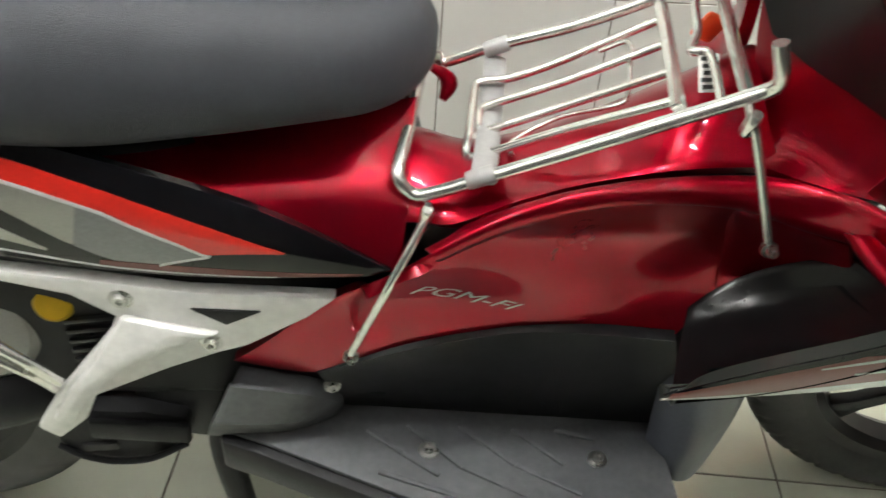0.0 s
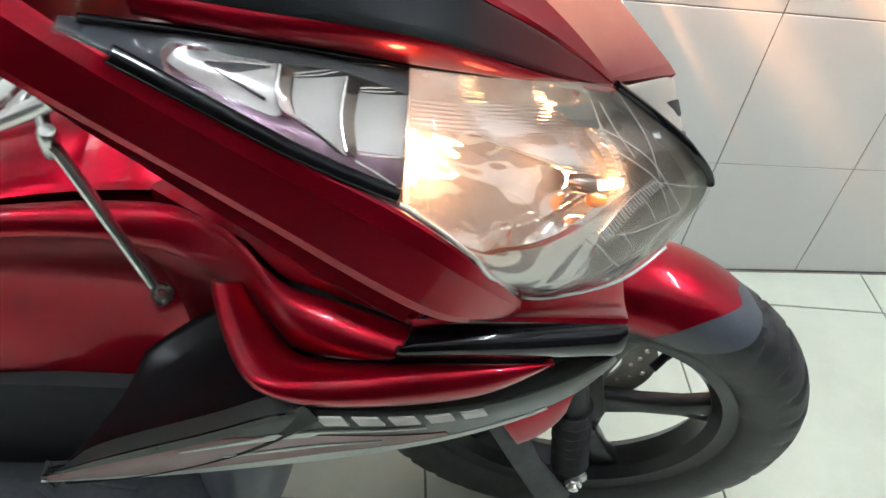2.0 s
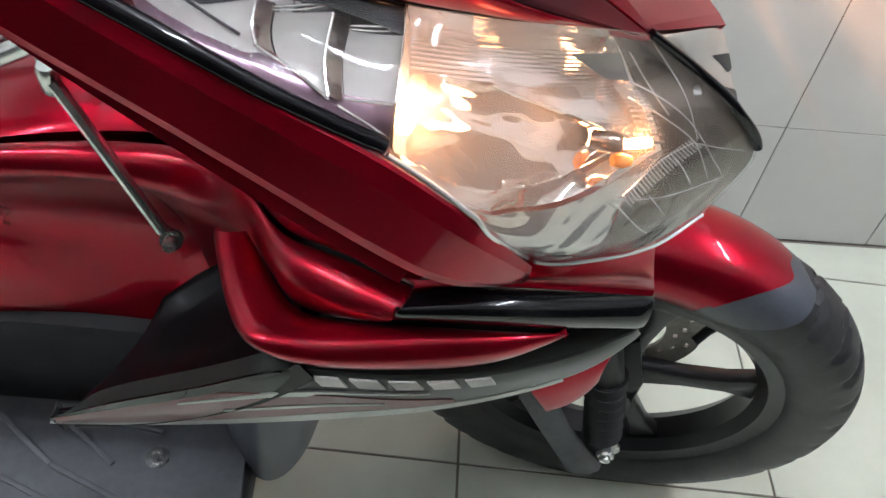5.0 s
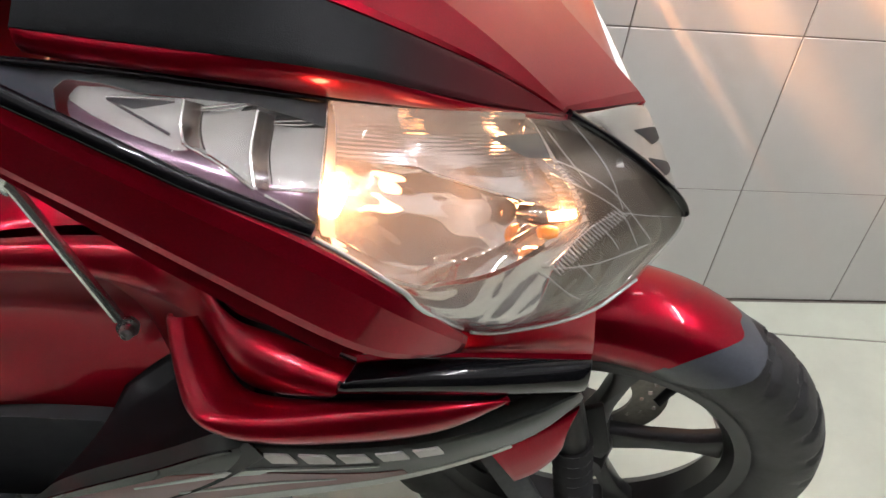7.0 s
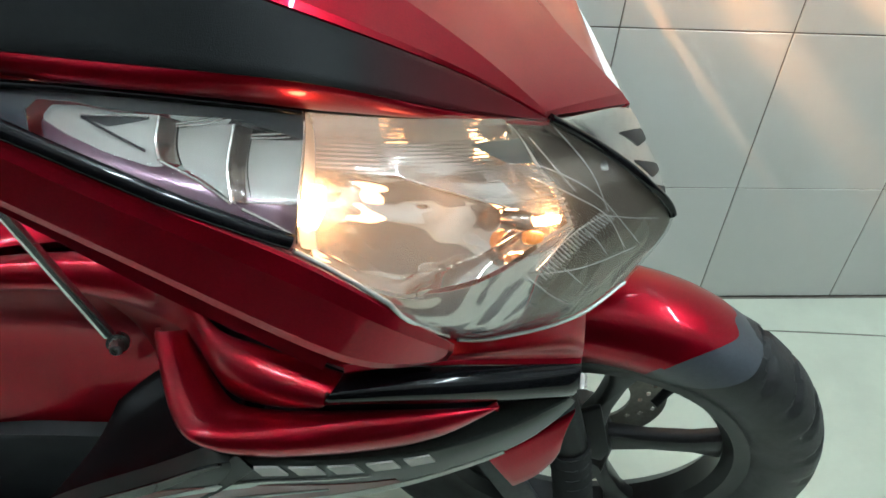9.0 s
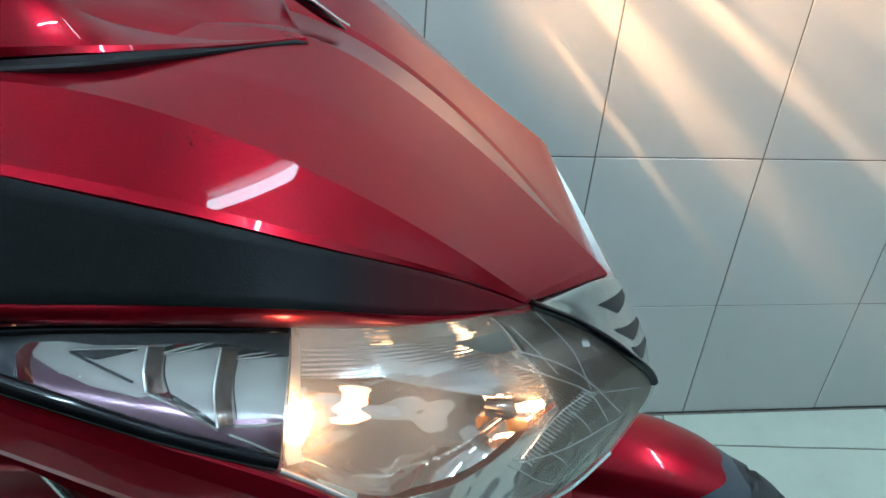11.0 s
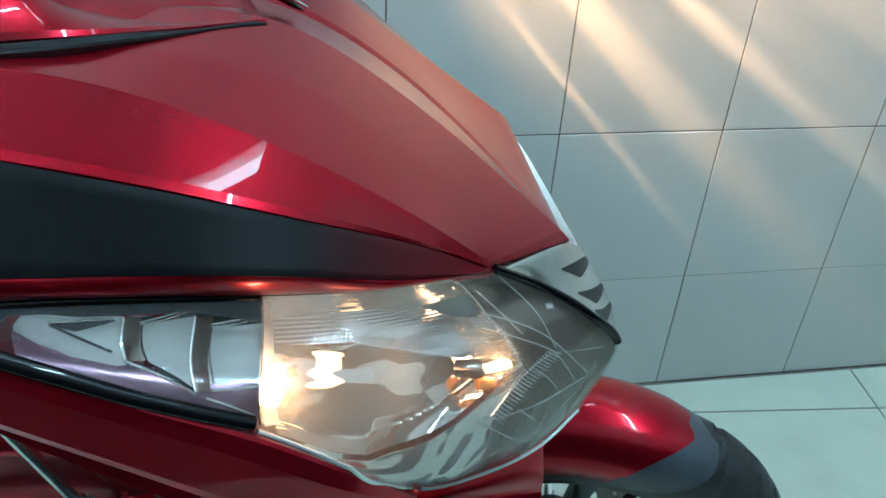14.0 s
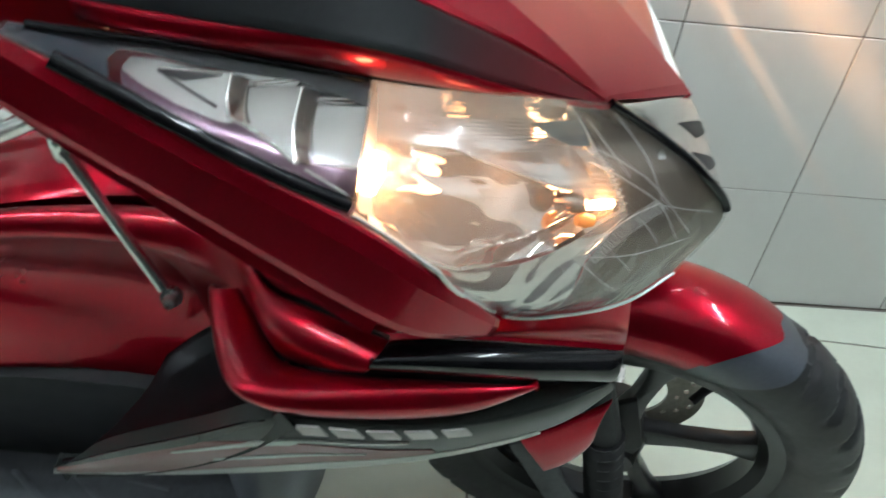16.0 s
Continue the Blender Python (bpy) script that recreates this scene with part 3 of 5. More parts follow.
SIDE_HOLLOW = [
    [(0.436, 0.450, 0.795), (0.484, 0.453, 0.757), (0.530, 0.458, 0.717), (0.566, 0.462, 0.692), (0.586, 0.474, 0.682)],
    [(0.443, 0.499, 0.743), (0.484, 0.487, 0.719), (0.522, 0.485, 0.694), (0.554, 0.484, 0.678), (0.575, 0.489, 0.672)],
    [(0.451, 0.541, 0.692), (0.484, 0.513, 0.682), (0.513, 0.504, 0.674), (0.542, 0.496, 0.667), (0.564, 0.494, 0.665)],
    [(0.458, 0.569, 0.650), (0.484, 0.526, 0.653), (0.505, 0.511, 0.660), (0.530, 0.498, 0.661), (0.553, 0.488, 0.662)],
]
LENS_NET = [
    [(0.413, 0.455, 0.843), (0.461, 0.474, 0.829), (0.524, 0.496, 0.810), (0.548, 0.504, 0.803), (0.580, 0.510, 0.798), (0.617, 0.526, 0.789), (0.663, 0.574, 0.761)],
    [(0.414, 0.445, 0.844), (0.463, 0.464, 0.819), (0.527, 0.480, 0.792), (0.560, 0.489, 0.784), (0.597, 0.509, 0.773), (0.645, 0.546, 0.753), (0.702, 0.590, 0.732)],
    [(0.415, 0.445, 0.843), (0.471, 0.453, 0.812), (0.535, 0.465, 0.779), (0.573, 0.475, 0.762), (0.614, 0.498, 0.750), (0.669, 0.544, 0.730), (0.733, 0.591, 0.709)],
    [(0.416, 0.447, 0.841), (0.478, 0.452, 0.795), (0.545, 0.459, 0.746), (0.586, 0.469, 0.717), (0.639, 0.494, 0.690), (0.695, 0.541, 0.681), (0.761, 0.598, 0.673)],
    [(0.417, 0.449, 0.838), (0.478, 0.455, 0.792), (0.545, 0.460, 0.745), (0.606, 0.490, 0.680), (0.650, 0.511, 0.661), (0.693, 0.539, 0.648), (0.726, 0.564, 0.651)],
]
BLACK_INSET = [
    [(0.439, 0.490, 0.885), (0.470, 0.495, 0.873), (0.504, 0.500, 0.861), (0.556, 0.513, 0.837), (0.615, 0.545, 0.800), (0.661, 0.571, 0.762)],
    [(0.436, 0.476, 0.868), (0.470, 0.484, 0.857), (0.505, 0.490, 0.847), (0.551, 0.500, 0.832), (0.608, 0.532, 0.798), (0.661, 0.571, 0.761)],
    [(0.434, 0.461, 0.851), (0.470, 0.473, 0.841), (0.506, 0.480, 0.834), (0.546, 0.487, 0.827), (0.601, 0.519, 0.797), (0.662, 0.572, 0.760)],
]
HOOD_FLANGE = [
    [(0.434, 0.461, 0.850), (0.470, 0.473, 0.840), (0.506, 0.480, 0.833), (0.546, 0.487, 0.826), (0.601, 0.520, 0.796), (0.662, 0.572, 0.760)],
    [(0.434, 0.461, 0.844), (0.470, 0.472, 0.833), (0.506, 0.481, 0.825), (0.546, 0.492, 0.815), (0.601, 0.516, 0.794), (0.662, 0.570, 0.758)],
    [(0.434, 0.466, 0.838), (0.470, 0.477, 0.827), (0.506, 0.489, 0.817), (0.546, 0.503, 0.803), (0.601, 0.518, 0.792), (0.662, 0.574, 0.756)],
]
HOOD = [
    [(0.438, 0.492, 0.885), (0.469, 0.497, 0.874), (0.509, 0.502, 0.860), (0.559, 0.515, 0.836), (0.616, 0.547, 0.799), (0.661, 0.572, 0.762)],
    [(0.414, 0.531, 0.903), (0.455, 0.539, 0.897), (0.502, 0.545, 0.879), (0.558, 0.549, 0.850), (0.617, 0.556, 0.808), (0.663, 0.575, 0.762)],
    [(0.396, 0.564, 0.901), (0.445, 0.575, 0.898), (0.504, 0.587, 0.887), (0.559, 0.606, 0.862), (0.629, 0.613, 0.809), (0.696, 0.607, 0.748)],
    [(0.377, 0.600, 0.897), (0.435, 0.614, 0.896), (0.505, 0.634, 0.893), (0.559, 0.668, 0.873), (0.642, 0.674, 0.809), (0.732, 0.642, 0.733)],
    [(0.320, 0.735, 0.852), (0.403, 0.735, 0.864), (0.494, 0.735, 0.877), (0.567, 0.735, 0.858), (0.654, 0.735, 0.794), (0.768, 0.735, 0.664)],
]
HOOD_TOP = [
    [(0.415, 0.544, 0.905), (0.448, 0.556, 0.904), (0.478, 0.581, 0.898), (0.513, 0.617, 0.889), (0.541, 0.651, 0.881)],
    [(0.420, 0.556, 0.937), (0.442, 0.572, 0.922), (0.458, 0.594, 0.903), (0.497, 0.624, 0.886), (0.540, 0.655, 0.878)],
    [(0.414, 0.605, 0.939), (0.447, 0.615, 0.915), (0.483, 0.635, 0.896), (0.512, 0.652, 0.889), (0.538, 0.670, 0.878)],
    [(0.371, 0.660, 0.941), (0.411, 0.670, 0.929), (0.462, 0.680, 0.917), (0.501, 0.700, 0.903), (0.520, 0.735, 0.888)],
]
CHROME_NOSE = [
    [(0.667, 0.574, 0.760), (0.696, 0.605, 0.747), (0.734, 0.642, 0.732), (0.779, 0.735, 0.660)],
    [(0.680, 0.586, 0.746), (0.716, 0.612, 0.726), (0.751, 0.648, 0.698), (0.800, 0.735, 0.630)],
    [(0.694, 0.593, 0.734), (0.733, 0.613, 0.703), (0.765, 0.645, 0.672), (0.816, 0.735, 0.602)],
    [(0.705, 0.597, 0.725), (0.742, 0.612, 0.690), (0.767, 0.621, 0.658), (0.826, 0.735, 0.570)],
]
RAIL_NEAR = [
    [(0.359, 0.577, 0.765), (0.364, 0.577, 0.752), (0.369, 0.579, 0.739), (0.369, 0.582, 0.730), (0.358, 0.588, 0.719), (0.300, 0.603, 0.682), (0.199, 0.624, 0.622), (0.140, 0.634, 0.590), (0.122, 0.638, 0.586), (0.110, 0.641, 0.602), (0.116, 0.680, 0.616), (0.124, 0.740, 0.628), (0.132, 0.790, 0.636), (0.142, 0.812, 0.628), (0.150, 0.826, 0.610), (0.203, 0.818, 0.636), (0.270, 0.800, 0.668), (0.336, 0.785, 0.706), (0.400, 0.775, 0.750)],
]
INNER_LOOP = [
    [(0.319, 0.632, 0.687), (0.246, 0.660, 0.640), (0.177, 0.683, 0.595), (0.169, 0.685, 0.598), (0.171, 0.700, 0.605), (0.179, 0.765, 0.613), (0.184, 0.777, 0.617), (0.212, 0.778, 0.622), (0.247, 0.778, 0.637), (0.299, 0.775, 0.667), (0.338, 0.772, 0.690)],
]
INNER_BARS = [
    [(0.327, 0.680, 0.687), (0.253, 0.705, 0.637), (0.188, 0.715, 0.602), (0.181, 0.718, 0.602), (0.183, 0.740, 0.607), (0.189, 0.745, 0.610), (0.257, 0.742, 0.641), (0.336, 0.735, 0.685)],
]
WIRE_U = [
    [(0.207, 0.672, 0.605), (0.208, 0.690, 0.607), (0.249, 0.705, 0.625), (0.292, 0.690, 0.648), (0.302, 0.695, 0.656), (0.308, 0.725, 0.663), (0.313, 0.765, 0.670), (0.290, 0.772, 0.657)],
]
HOOK = [
    [(0.342, 0.600, 0.707), (0.347, 0.645, 0.713), (0.345, 0.660, 0.716), (0.334, 0.665, 0.714), (0.348, 0.700, 0.714), (0.351, 0.730, 0.725), (0.356, 0.750, 0.736)],
]
BAR_B = [
    [(0.356, 0.592, 0.718), (0.375, 0.680, 0.710), (0.387, 0.772, 0.718)],
]
BAR_A = [
    [(0.315, 0.606, 0.696), (0.330, 0.690, 0.691), (0.338, 0.778, 0.702)],
]
STRAP_L = [
    [(0.178, 0.622, 0.612), (0.183, 0.655, 0.606), (0.193, 0.740, 0.604), (0.201, 0.818, 0.622)],
]
ROD_FRONT = [
    [(0.356, 0.588, 0.715), (0.360, 0.580, 0.702), (0.367, 0.578, 0.689), (0.405, 0.577, 0.597)],
]
ROD_REAR = [
    [(0.136, 0.630, 0.583), (0.135, 0.625, 0.572), (0.129, 0.618, 0.559), (0.106, 0.604, 0.510), (0.071, 0.612, 0.414)],
]
BRACKET = [
    [(-0.251, 0.630, 0.497), (-0.172, 0.630, 0.489), (-0.076, 0.630, 0.477), (0.059, 0.628, 0.475), (0.031, 0.628, 0.449), (-0.027, 0.630, 0.409), (-0.057, 0.630, 0.397), (-0.107, 0.630, 0.373), (-0.186, 0.630, 0.328), (-0.202, 0.630, 0.291), (-0.237, 0.630, 0.257), (-0.257, 0.630, 0.275), (-0.225, 0.630, 0.327), (-0.157, 0.630, 0.417), (-0.145, 0.630, 0.442), (-0.181, 0.630, 0.468), (-0.254, 0.630, 0.486)],
]
BRACKET_HOLE = [
    [(-0.075, 0.630, 0.458), (-0.011, 0.630, 0.457), (-0.044, 0.630, 0.439)],
]
BRACKET_RIB = [
    [(-0.137, 0.622, 0.448), (-0.095, 0.622, 0.437), (-0.050, 0.622, 0.429), (-0.071, 0.622, 0.422), (-0.105, 0.622, 0.404), (-0.160, 0.622, 0.365), (-0.195, 0.622, 0.327), (-0.215, 0.622, 0.290), (-0.235, 0.622, 0.293), (-0.215, 0.622, 0.332), (-0.178, 0.622, 0.380)],
]
BRACKET_BOLTS = [
    [(-0.136, 0.625, 0.466), (-0.061, 0.625, 0.413), (-0.217, 0.625, 0.308)],
]
PIPE_A = [
    [(-0.266, 0.600, 0.440), (-0.243, 0.600, 0.418), (-0.223, 0.605, 0.388), (-0.216, 0.620, 0.352)],
]
PIPE_B = [
    [(-0.274, 0.605, 0.420), (-0.251, 0.605, 0.397), (-0.229, 0.610, 0.370), (-0.224, 0.625, 0.336)],
]
GAP_BACKING = [
    [(0.446, 0.645, 0.595), (0.503, 0.575, 0.630), (0.560, 0.512, 0.647), (0.622, 0.545, 0.630), (0.704, 0.570, 0.605)],
    [(0.446, 0.640, 0.553), (0.497, 0.555, 0.597), (0.554, 0.503, 0.618), (0.618, 0.515, 0.616), (0.702, 0.540, 0.595)],
    [(0.457, 0.625, 0.534), (0.499, 0.530, 0.573), (0.556, 0.492, 0.587), (0.621, 0.500, 0.585), (0.682, 0.525, 0.581)],
]
BEAD = [
    [(0.340, 0.517, 0.484), (0.389, 0.508, 0.510), (0.445, 0.494, 0.555), (0.492, 0.476, 0.608)],
]
HOOD_SLOT = [
    [(0.532, 0.700, 0.889), (0.545, 0.702, 0.880), (0.555, 0.704, 0.872), (0.563, 0.707, 0.866)],
]
HOOD_GAP = [
    [(0.413, 0.548, 0.903), (0.453, 0.558, 0.903), (0.493, 0.598, 0.893), (0.542, 0.653, 0.880)],
    [(0.415, 0.541, 0.902), (0.455, 0.551, 0.901), (0.493, 0.592, 0.891), (0.543, 0.648, 0.879)],
]


# ---- the room ----
def clip(polygon, x0, x1, y0, y1):
    for axis, lim, keep in ((0, x0, 1), (0, x1, -1), (1, y0, 1), (1, y1, -1)):
        out = []
        for a, b in zip(polygon, polygon[1:] + polygon[:1]):
            ia, ib = (a[axis] - lim) * keep >= 0, (b[axis] - lim) * keep >= 0
            if ia:
                out.append(a)
            if ia != ib:
                s = (lim - a[axis]) / (b[axis] - a[axis])
                out.append((a[0] + (b[0] - a[0]) * s, a[1] + (b[1] - a[1]) * s))
        polygon = out
        if len(polygon) < 3:
            return []
    return polygon


X0, X1, Y0, Y1, TOP = ROOM
DARK_TOP = 1.05
floor = tagged(part("floor", block((X1 - X0 + 0.3, Y1 - Y0 + 0.3, 0.1), pose((X0 + X1) / 2, (Y0 + Y1) / 2, -0.0520), 0), GROUT, None, smooth=False),
               "grey grout bed under pale floor tiles", "floor", kind="structure")
wall_north = tagged(part("wall_north", block((X1 - X0 + 0.3, 0.12, TOP + 0.1), pose((X0 + X1) / 2, Y1 + 0.0615, TOP / 2 - 0.05), 0), GROUT, None, smooth=False),
                    "wall clad with pale glazed square tiles", "wall", kind="structure")
# Unseen walls, added to close the room and shape the reflections.
for nm, size, at in (("wall_south", (X1 - X0 + 0.3, 0.12, TOP + 0.1), ((X0 + X1) / 2, Y0 - 0.06, TOP / 2 - 0.05)),
                     ("wall_east", (0.12, Y1 - Y0, TOP + 0.1), (X1 + 0.06, (Y0 + Y1) / 2, TOP / 2 - 0.05)),
                     ("wall_west", (0.12, Y1 - Y0, TOP + 0.1), (X0 - 0.06, (Y0 + Y1) / 2, TOP / 2 - 0.05))):
    tagged(part(nm, block(size, pose(*at), 0), WALL_WHITE if nm == "wall_south" else CEILING, None, smooth=False), "unseen plain white wall that closes the room", "wall", kind="structure")
# Unseen dark lower walls, added so that the glossy paint reflects dark.
for nm, size, at in (("reflection_dark_south", (X1 - X0, 0.004, DARK_TOP), ((X0 + X1) / 2, Y0 + 0.002, DARK_TOP / 2)),
                     ("reflection_dark_east", (0.004, Y1 - Y0 - 0.004, DARK_TOP), (X1 - 0.002, (Y0 + Y1) / 2 + 0.002, DARK_TOP / 2))):
    tagged(part(nm, block(size, pose(*at), 0), DARK_WALL, None, smooth=False), "unseen dark lower wall, added to darken reflections in the paint", "wall", kind="structure")
tagged(part("ceiling", block((X1 - X0 + 0.3, Y1 - Y0 + 0.3, 0.1), pose((X0 + X1) / 2, (Y0 + Y1) / 2, TOP + 0.05), 0), CEILING, None, smooth=False),
       "plain white painted ceiling", "ceiling", kind="structure")

# Unseen upper wall, made grey to dim its reflection in the front cowl.
tagged(part("dim_wall_upper", block((X1 - X0, 0.004, TOP - 1.592), pose((X0 + X1) / 2, Y1 - 0.0015, (TOP + 1.592) / 2), 0), UPPER_GREY, None, smooth=False),
       "unseen grey upper wall, added to darken the cowl's reflections", "wall", kind="structure")


def ceiling_lamp(at, turn, long=1.26, name="ceiling_lamp", label="lit bare fluorescent tube on a white batten", group="ceiling lamps", light=None):
    lamp = thing(name, label, "lamp", group)
    lamp.matrix_world = pose(*at, 0, 0, turn)
    part("batten", block((long, 0.06, 0.04), pose(0, 0, -0.02), 0.004), CEILING, lamp)
    part("tube", sweep([(-long / 2 + 0.04, 0, -0.065), (long / 2 - 0.04, 0, -0.065)], 0.014, 12), light or TUBE, lamp, "glowing white glass tube")
    for s in (-1, 1):
        part("lamp_holder", block((0.02, 0.034, 0.07), pose(s * (long / 2 - 0.03), 0, -0.065), 0.004), CEILING, lamp)
    return lamp


# Added out of view for the cowl's glint, weaker than the ceiling tubes.
glint_lamp = ceiling_lamp(GLINT_LAMP, 0, 0.60, "glint_lamp", "unseen short lit tube, placed on the wall for a glint on the front cowl", "", SHORT_TUBE)
glint_lamp.matrix_world = pose(*GLINT_LAMP, -90, 90, 0)
for at, turn in CEILING_LAMPS:
    ceiling_lamp(at, turn)

# ---- the scooter ----
scooter = thing("motor_scooter", "glossy candy red motor scooter parked beside a tiled wall", "motor scooter")

# inner body, dark, that carries the panels
part("rear_frame_cover", block((0.86, 0.13, 0.34), pose(-0.30, CY, 0.43), 0.03, 3), BLACK, scooter)
part("tunnel_frame_cover", block((0.42, 0.09, 0.34), pose(0.26, CY, 0.29), 0.03, 3), BLACK, scooter)
part("steering_head_cover", block((0.13, 0.13, 0.42), pose(0.535, CY + 0.02, 0.61, 0, 24, 0), 0.03, 3), BLACK, scooter)

# seat
SEAT = [(-0.62, 0.130, 0.660, 0.800), (-0.45, 0.136, 0.645, 0.782), (-0.30, 0.136, 0.632, 0.770), (-0.15, 0.128, 0.624, 0.760),
        (-0.05, 0.120, 0.634, 0.752), (0.03, 0.110, 0.645, 0.746), (0.085, 0.090, 0.648, 0.736), (0.118, 0.062, 0.654, 0.722), (0.136, 0.030, 0.668, 0.702), (0.140, 0.004, 0.682, 0.690)]
SECTION = [(0.70, 0.0), (0.90, 0.04), (0.985, 0.16), (1.0, 0.32), (0.965, 0.52), (0.87, 0.72), (0.70, 0.87), (0.42, 0.97), (0.0, 1.0)]


def seat_mesh():
    st = [Vector(s[:3]) for s in SEAT]
    tops = [Vector((s[3], 0, 0)) for s in SEAT]
    sec = [Vector((a, b, 0)) for a, b in SECTION]
    bm = bmesh.new()
    rings = []
    for i in range(55):
        s = i / 54
        x, hw, zb = spline(st, s)
        zt = spline(tops, s).x
        ring = []
        for k in range(-20, 21):
            q = spline(sec, 1 - abs(k) / 20)
            ring.append(bm.verts.new((x, CY + (hw * q.x if k > 0 else -hw * q.x), zb + (zt - zb) * q.y)))
        rings.append(ring)
    for a, b in zip(rings, rings[1:]):
        for k in range(len(a) - 1):
            bm.faces.new((a[k], a[k + 1], b[k + 1], b[k]))
        bm.faces.new((a[0], b[0], b[-1], a[-1]))
    bm.faces.new(rings[0])
    bm.faces.new(rings[-1])
    bmesh.ops.recalc_face_normals(bm, faces=bm.faces)
    return bm


seat = part("seat", seat_mesh(), VINYL, scooter, "dark grey vinyl seat")

# rear flank
panel("rear_side_cowl", REAR_COWL, RED, scooter, label="candy red side cowl below the seat")
graphic = panel("rear_graphic_panel", REAR_GRAPHIC, GLOSS_BLACK, scooter, 48, 20, label="gloss black side panel with red and white stripes")
EDGE = poly((0, 0.30), (0.20, 0.32), (0.41, 0.38), (0.56, 0.52), (0.62, 0.60))
film("orange_stripe", REAR_GRAPHIC, ORANGE, graphic, poly((0, 0.13), (0.20, 0.16), (0.42, 0.22), (0.71, 0.34), (0.76, 0.36)), poly((0, 0.30), (0.20, 0.32), (0.41, 0.38), (0.56, 0.52), (0.62, 0.60), (0.76, 0.38)), 0.0, 0.76, nu=60)
film("white_line", REAR_GRAPHIC, STRIPE_WHITE, graphic, EDGE, lambda u: EDGE(u) + 0.028, 0.0, 0.625, nu=50, nv=2, off=0.0008)
film("white_line", REAR_GRAPHIC, STRIPE_WHITE, graphic, poly((0.54, 0.81), (0.63, 0.60)), poly((0.54, 0.85), (0.63, 0.635)), 0.54, 0.63, nu=12, nv=2, off=0.0008)
film("pale_flash", REAR_GRAPHIC, SILVER, graphic, lambda u: EDGE(u) + 0.02, poly((0, 0.42), (0.20, 0.54), (0.35, 0.72)), 0.0, 0.36)
film("grey_flash", REAR_GRAPHIC, STRIPE_GREY, graphic, lambda u: EDGE(u) + 0.02, poly((0.36, 0.73), (0.45, 0.84), (0.54, 0.82), (0.62, 0.63)), 0.36, 0.62)
film("pale_flash", REAR_GRAPHIC, SILVER, graphic, poly((0, 0.58), (0.20, 0.70), (0.30, 0.82)), poly((0, 0.66), (0.20, 0.80), (0.30, 0.84)), 0.0, 0.30)
film("maroon_line", REAR_GRAPHIC, BELLY_BROWN, graphic, poly((0.42, 0.86), (1, 0.72)), poly((0.42, 0.92), (1, 0.90)), 0.42, 0.97, nv=2)
film("white_line", REAR_GRAPHIC, STRIPE_WHITE, graphic, poly((0.20, 0.90), (0.45, 0.93), (1, 0.92)), poly((0.20, 0.915), (0.45, 0.945), (1, 0.935)), 0.20, 0.80, nv=2)

# white side bracket
br = [(p[0], p[2]) for p in BRACKET[0]]
bracket = part("footrest_bracket", prism(br, 0.016, 0.0035, pose(0, 0.622, 0)), WHITE, scooter, "white painted alloy footrest bracket")
part("raised_rib", prism([(p[0], p[2]) for p in BRACKET_RIB[0]], 0.014, 0.007, pose(0, 0.6135, 0)), WHITE, bracket)
part("recess", prism([(p[0], p[2]) for p in BRACKET_HOLE[0]], 0.004, 0.001, pose(0, 0.6195, 0)), BLACK, bracket)
for p in BRACKET_BOLTS[0]:
    bolt(bracket, (p[0], 0.6215, p[2]), (0, -1, 0), 0.0075)

# engine and exhaust, low behind the bracket
engine = part("engine_case", block((0.34, 0.12, 0.20), pose(-0.20, 0.755, 0.30, 0, 8, 0), 0.03, 3), ALLOY, scooter, "dark engine case")
part("oil_cap", lathe([(0, -0.01), (0.021, -0.01), (0.021, 0.008), (0.017, 0.014), (0, 0.015)], aim((-0.226, 0.680, 0.406), (0.2, -1, 0.5)), 20), YELLOW, engine, "yellow oil filler cap")
part("filler_neck", lathe([(0, -0.05), (0.026, -0.05), (0.024, -0.01), (0, -0.008)], aim((-0.226, 0.685, 0.403), (0.2, -1, 0.5)), 20), ALLOY, engine)
part("drive_cover", lathe([(0, -0.02), (0.075, -0.02), (0.085, -0.006), (0.07, 0.012), (0.03, 0.018), (0, 0.018)], aim((-0.10, 0.690, 0.265), (0, -1, 0)), 36), BLACK, engine)
for k in range(6):
    part("cooling_fin", block((0.09, 0.07, 0.006), pose(-0.175, 0.70, 0.325 + 0.014 * k, 0, -10, 0), 0.002), ALLOY, engine)
part("coolant_hose", sweep([(-0.02, 0.70, 0.40), (-0.05, 0.69, 0.34), (-0.10, 0.685, 0.33), (-0.16, 0.70, 0.36)], 0.009, 8, 6), BLACK, engine)
exhaust = part("footrest_bar", sweep(PIPE_A[0], 0.0055, 12, 6), CHROME, scooter, "bright round bar behind the bracket")
part("lower_bar", sweep(PIPE_B[0], 0.0055, 12, 6), CHROME, exhaust)
part("crankcase_cover", lathe([(0, -0.03), (0.050, -0.03), (0.056, -0.02), (0.056, 0.004), (0.048, 0.014), (0.020, 0.018), (0, 0.018)], aim((-0.305, 0.675, 0.365), (0.05, -1, 0.25)), 32), SILVER, engine, "pale alloy crankcase cover")
part("muffler", sweep([(-0.62, 0.675, 0.30), (-0.42, 0.675, 0.285), (-0.32, 0.68, 0.27), (-0.25, 0.69, 0.26)], [0.05, 0.052, 0.048, 0.025], 24, 6), BLACK, exhaust, "black muffler shield")
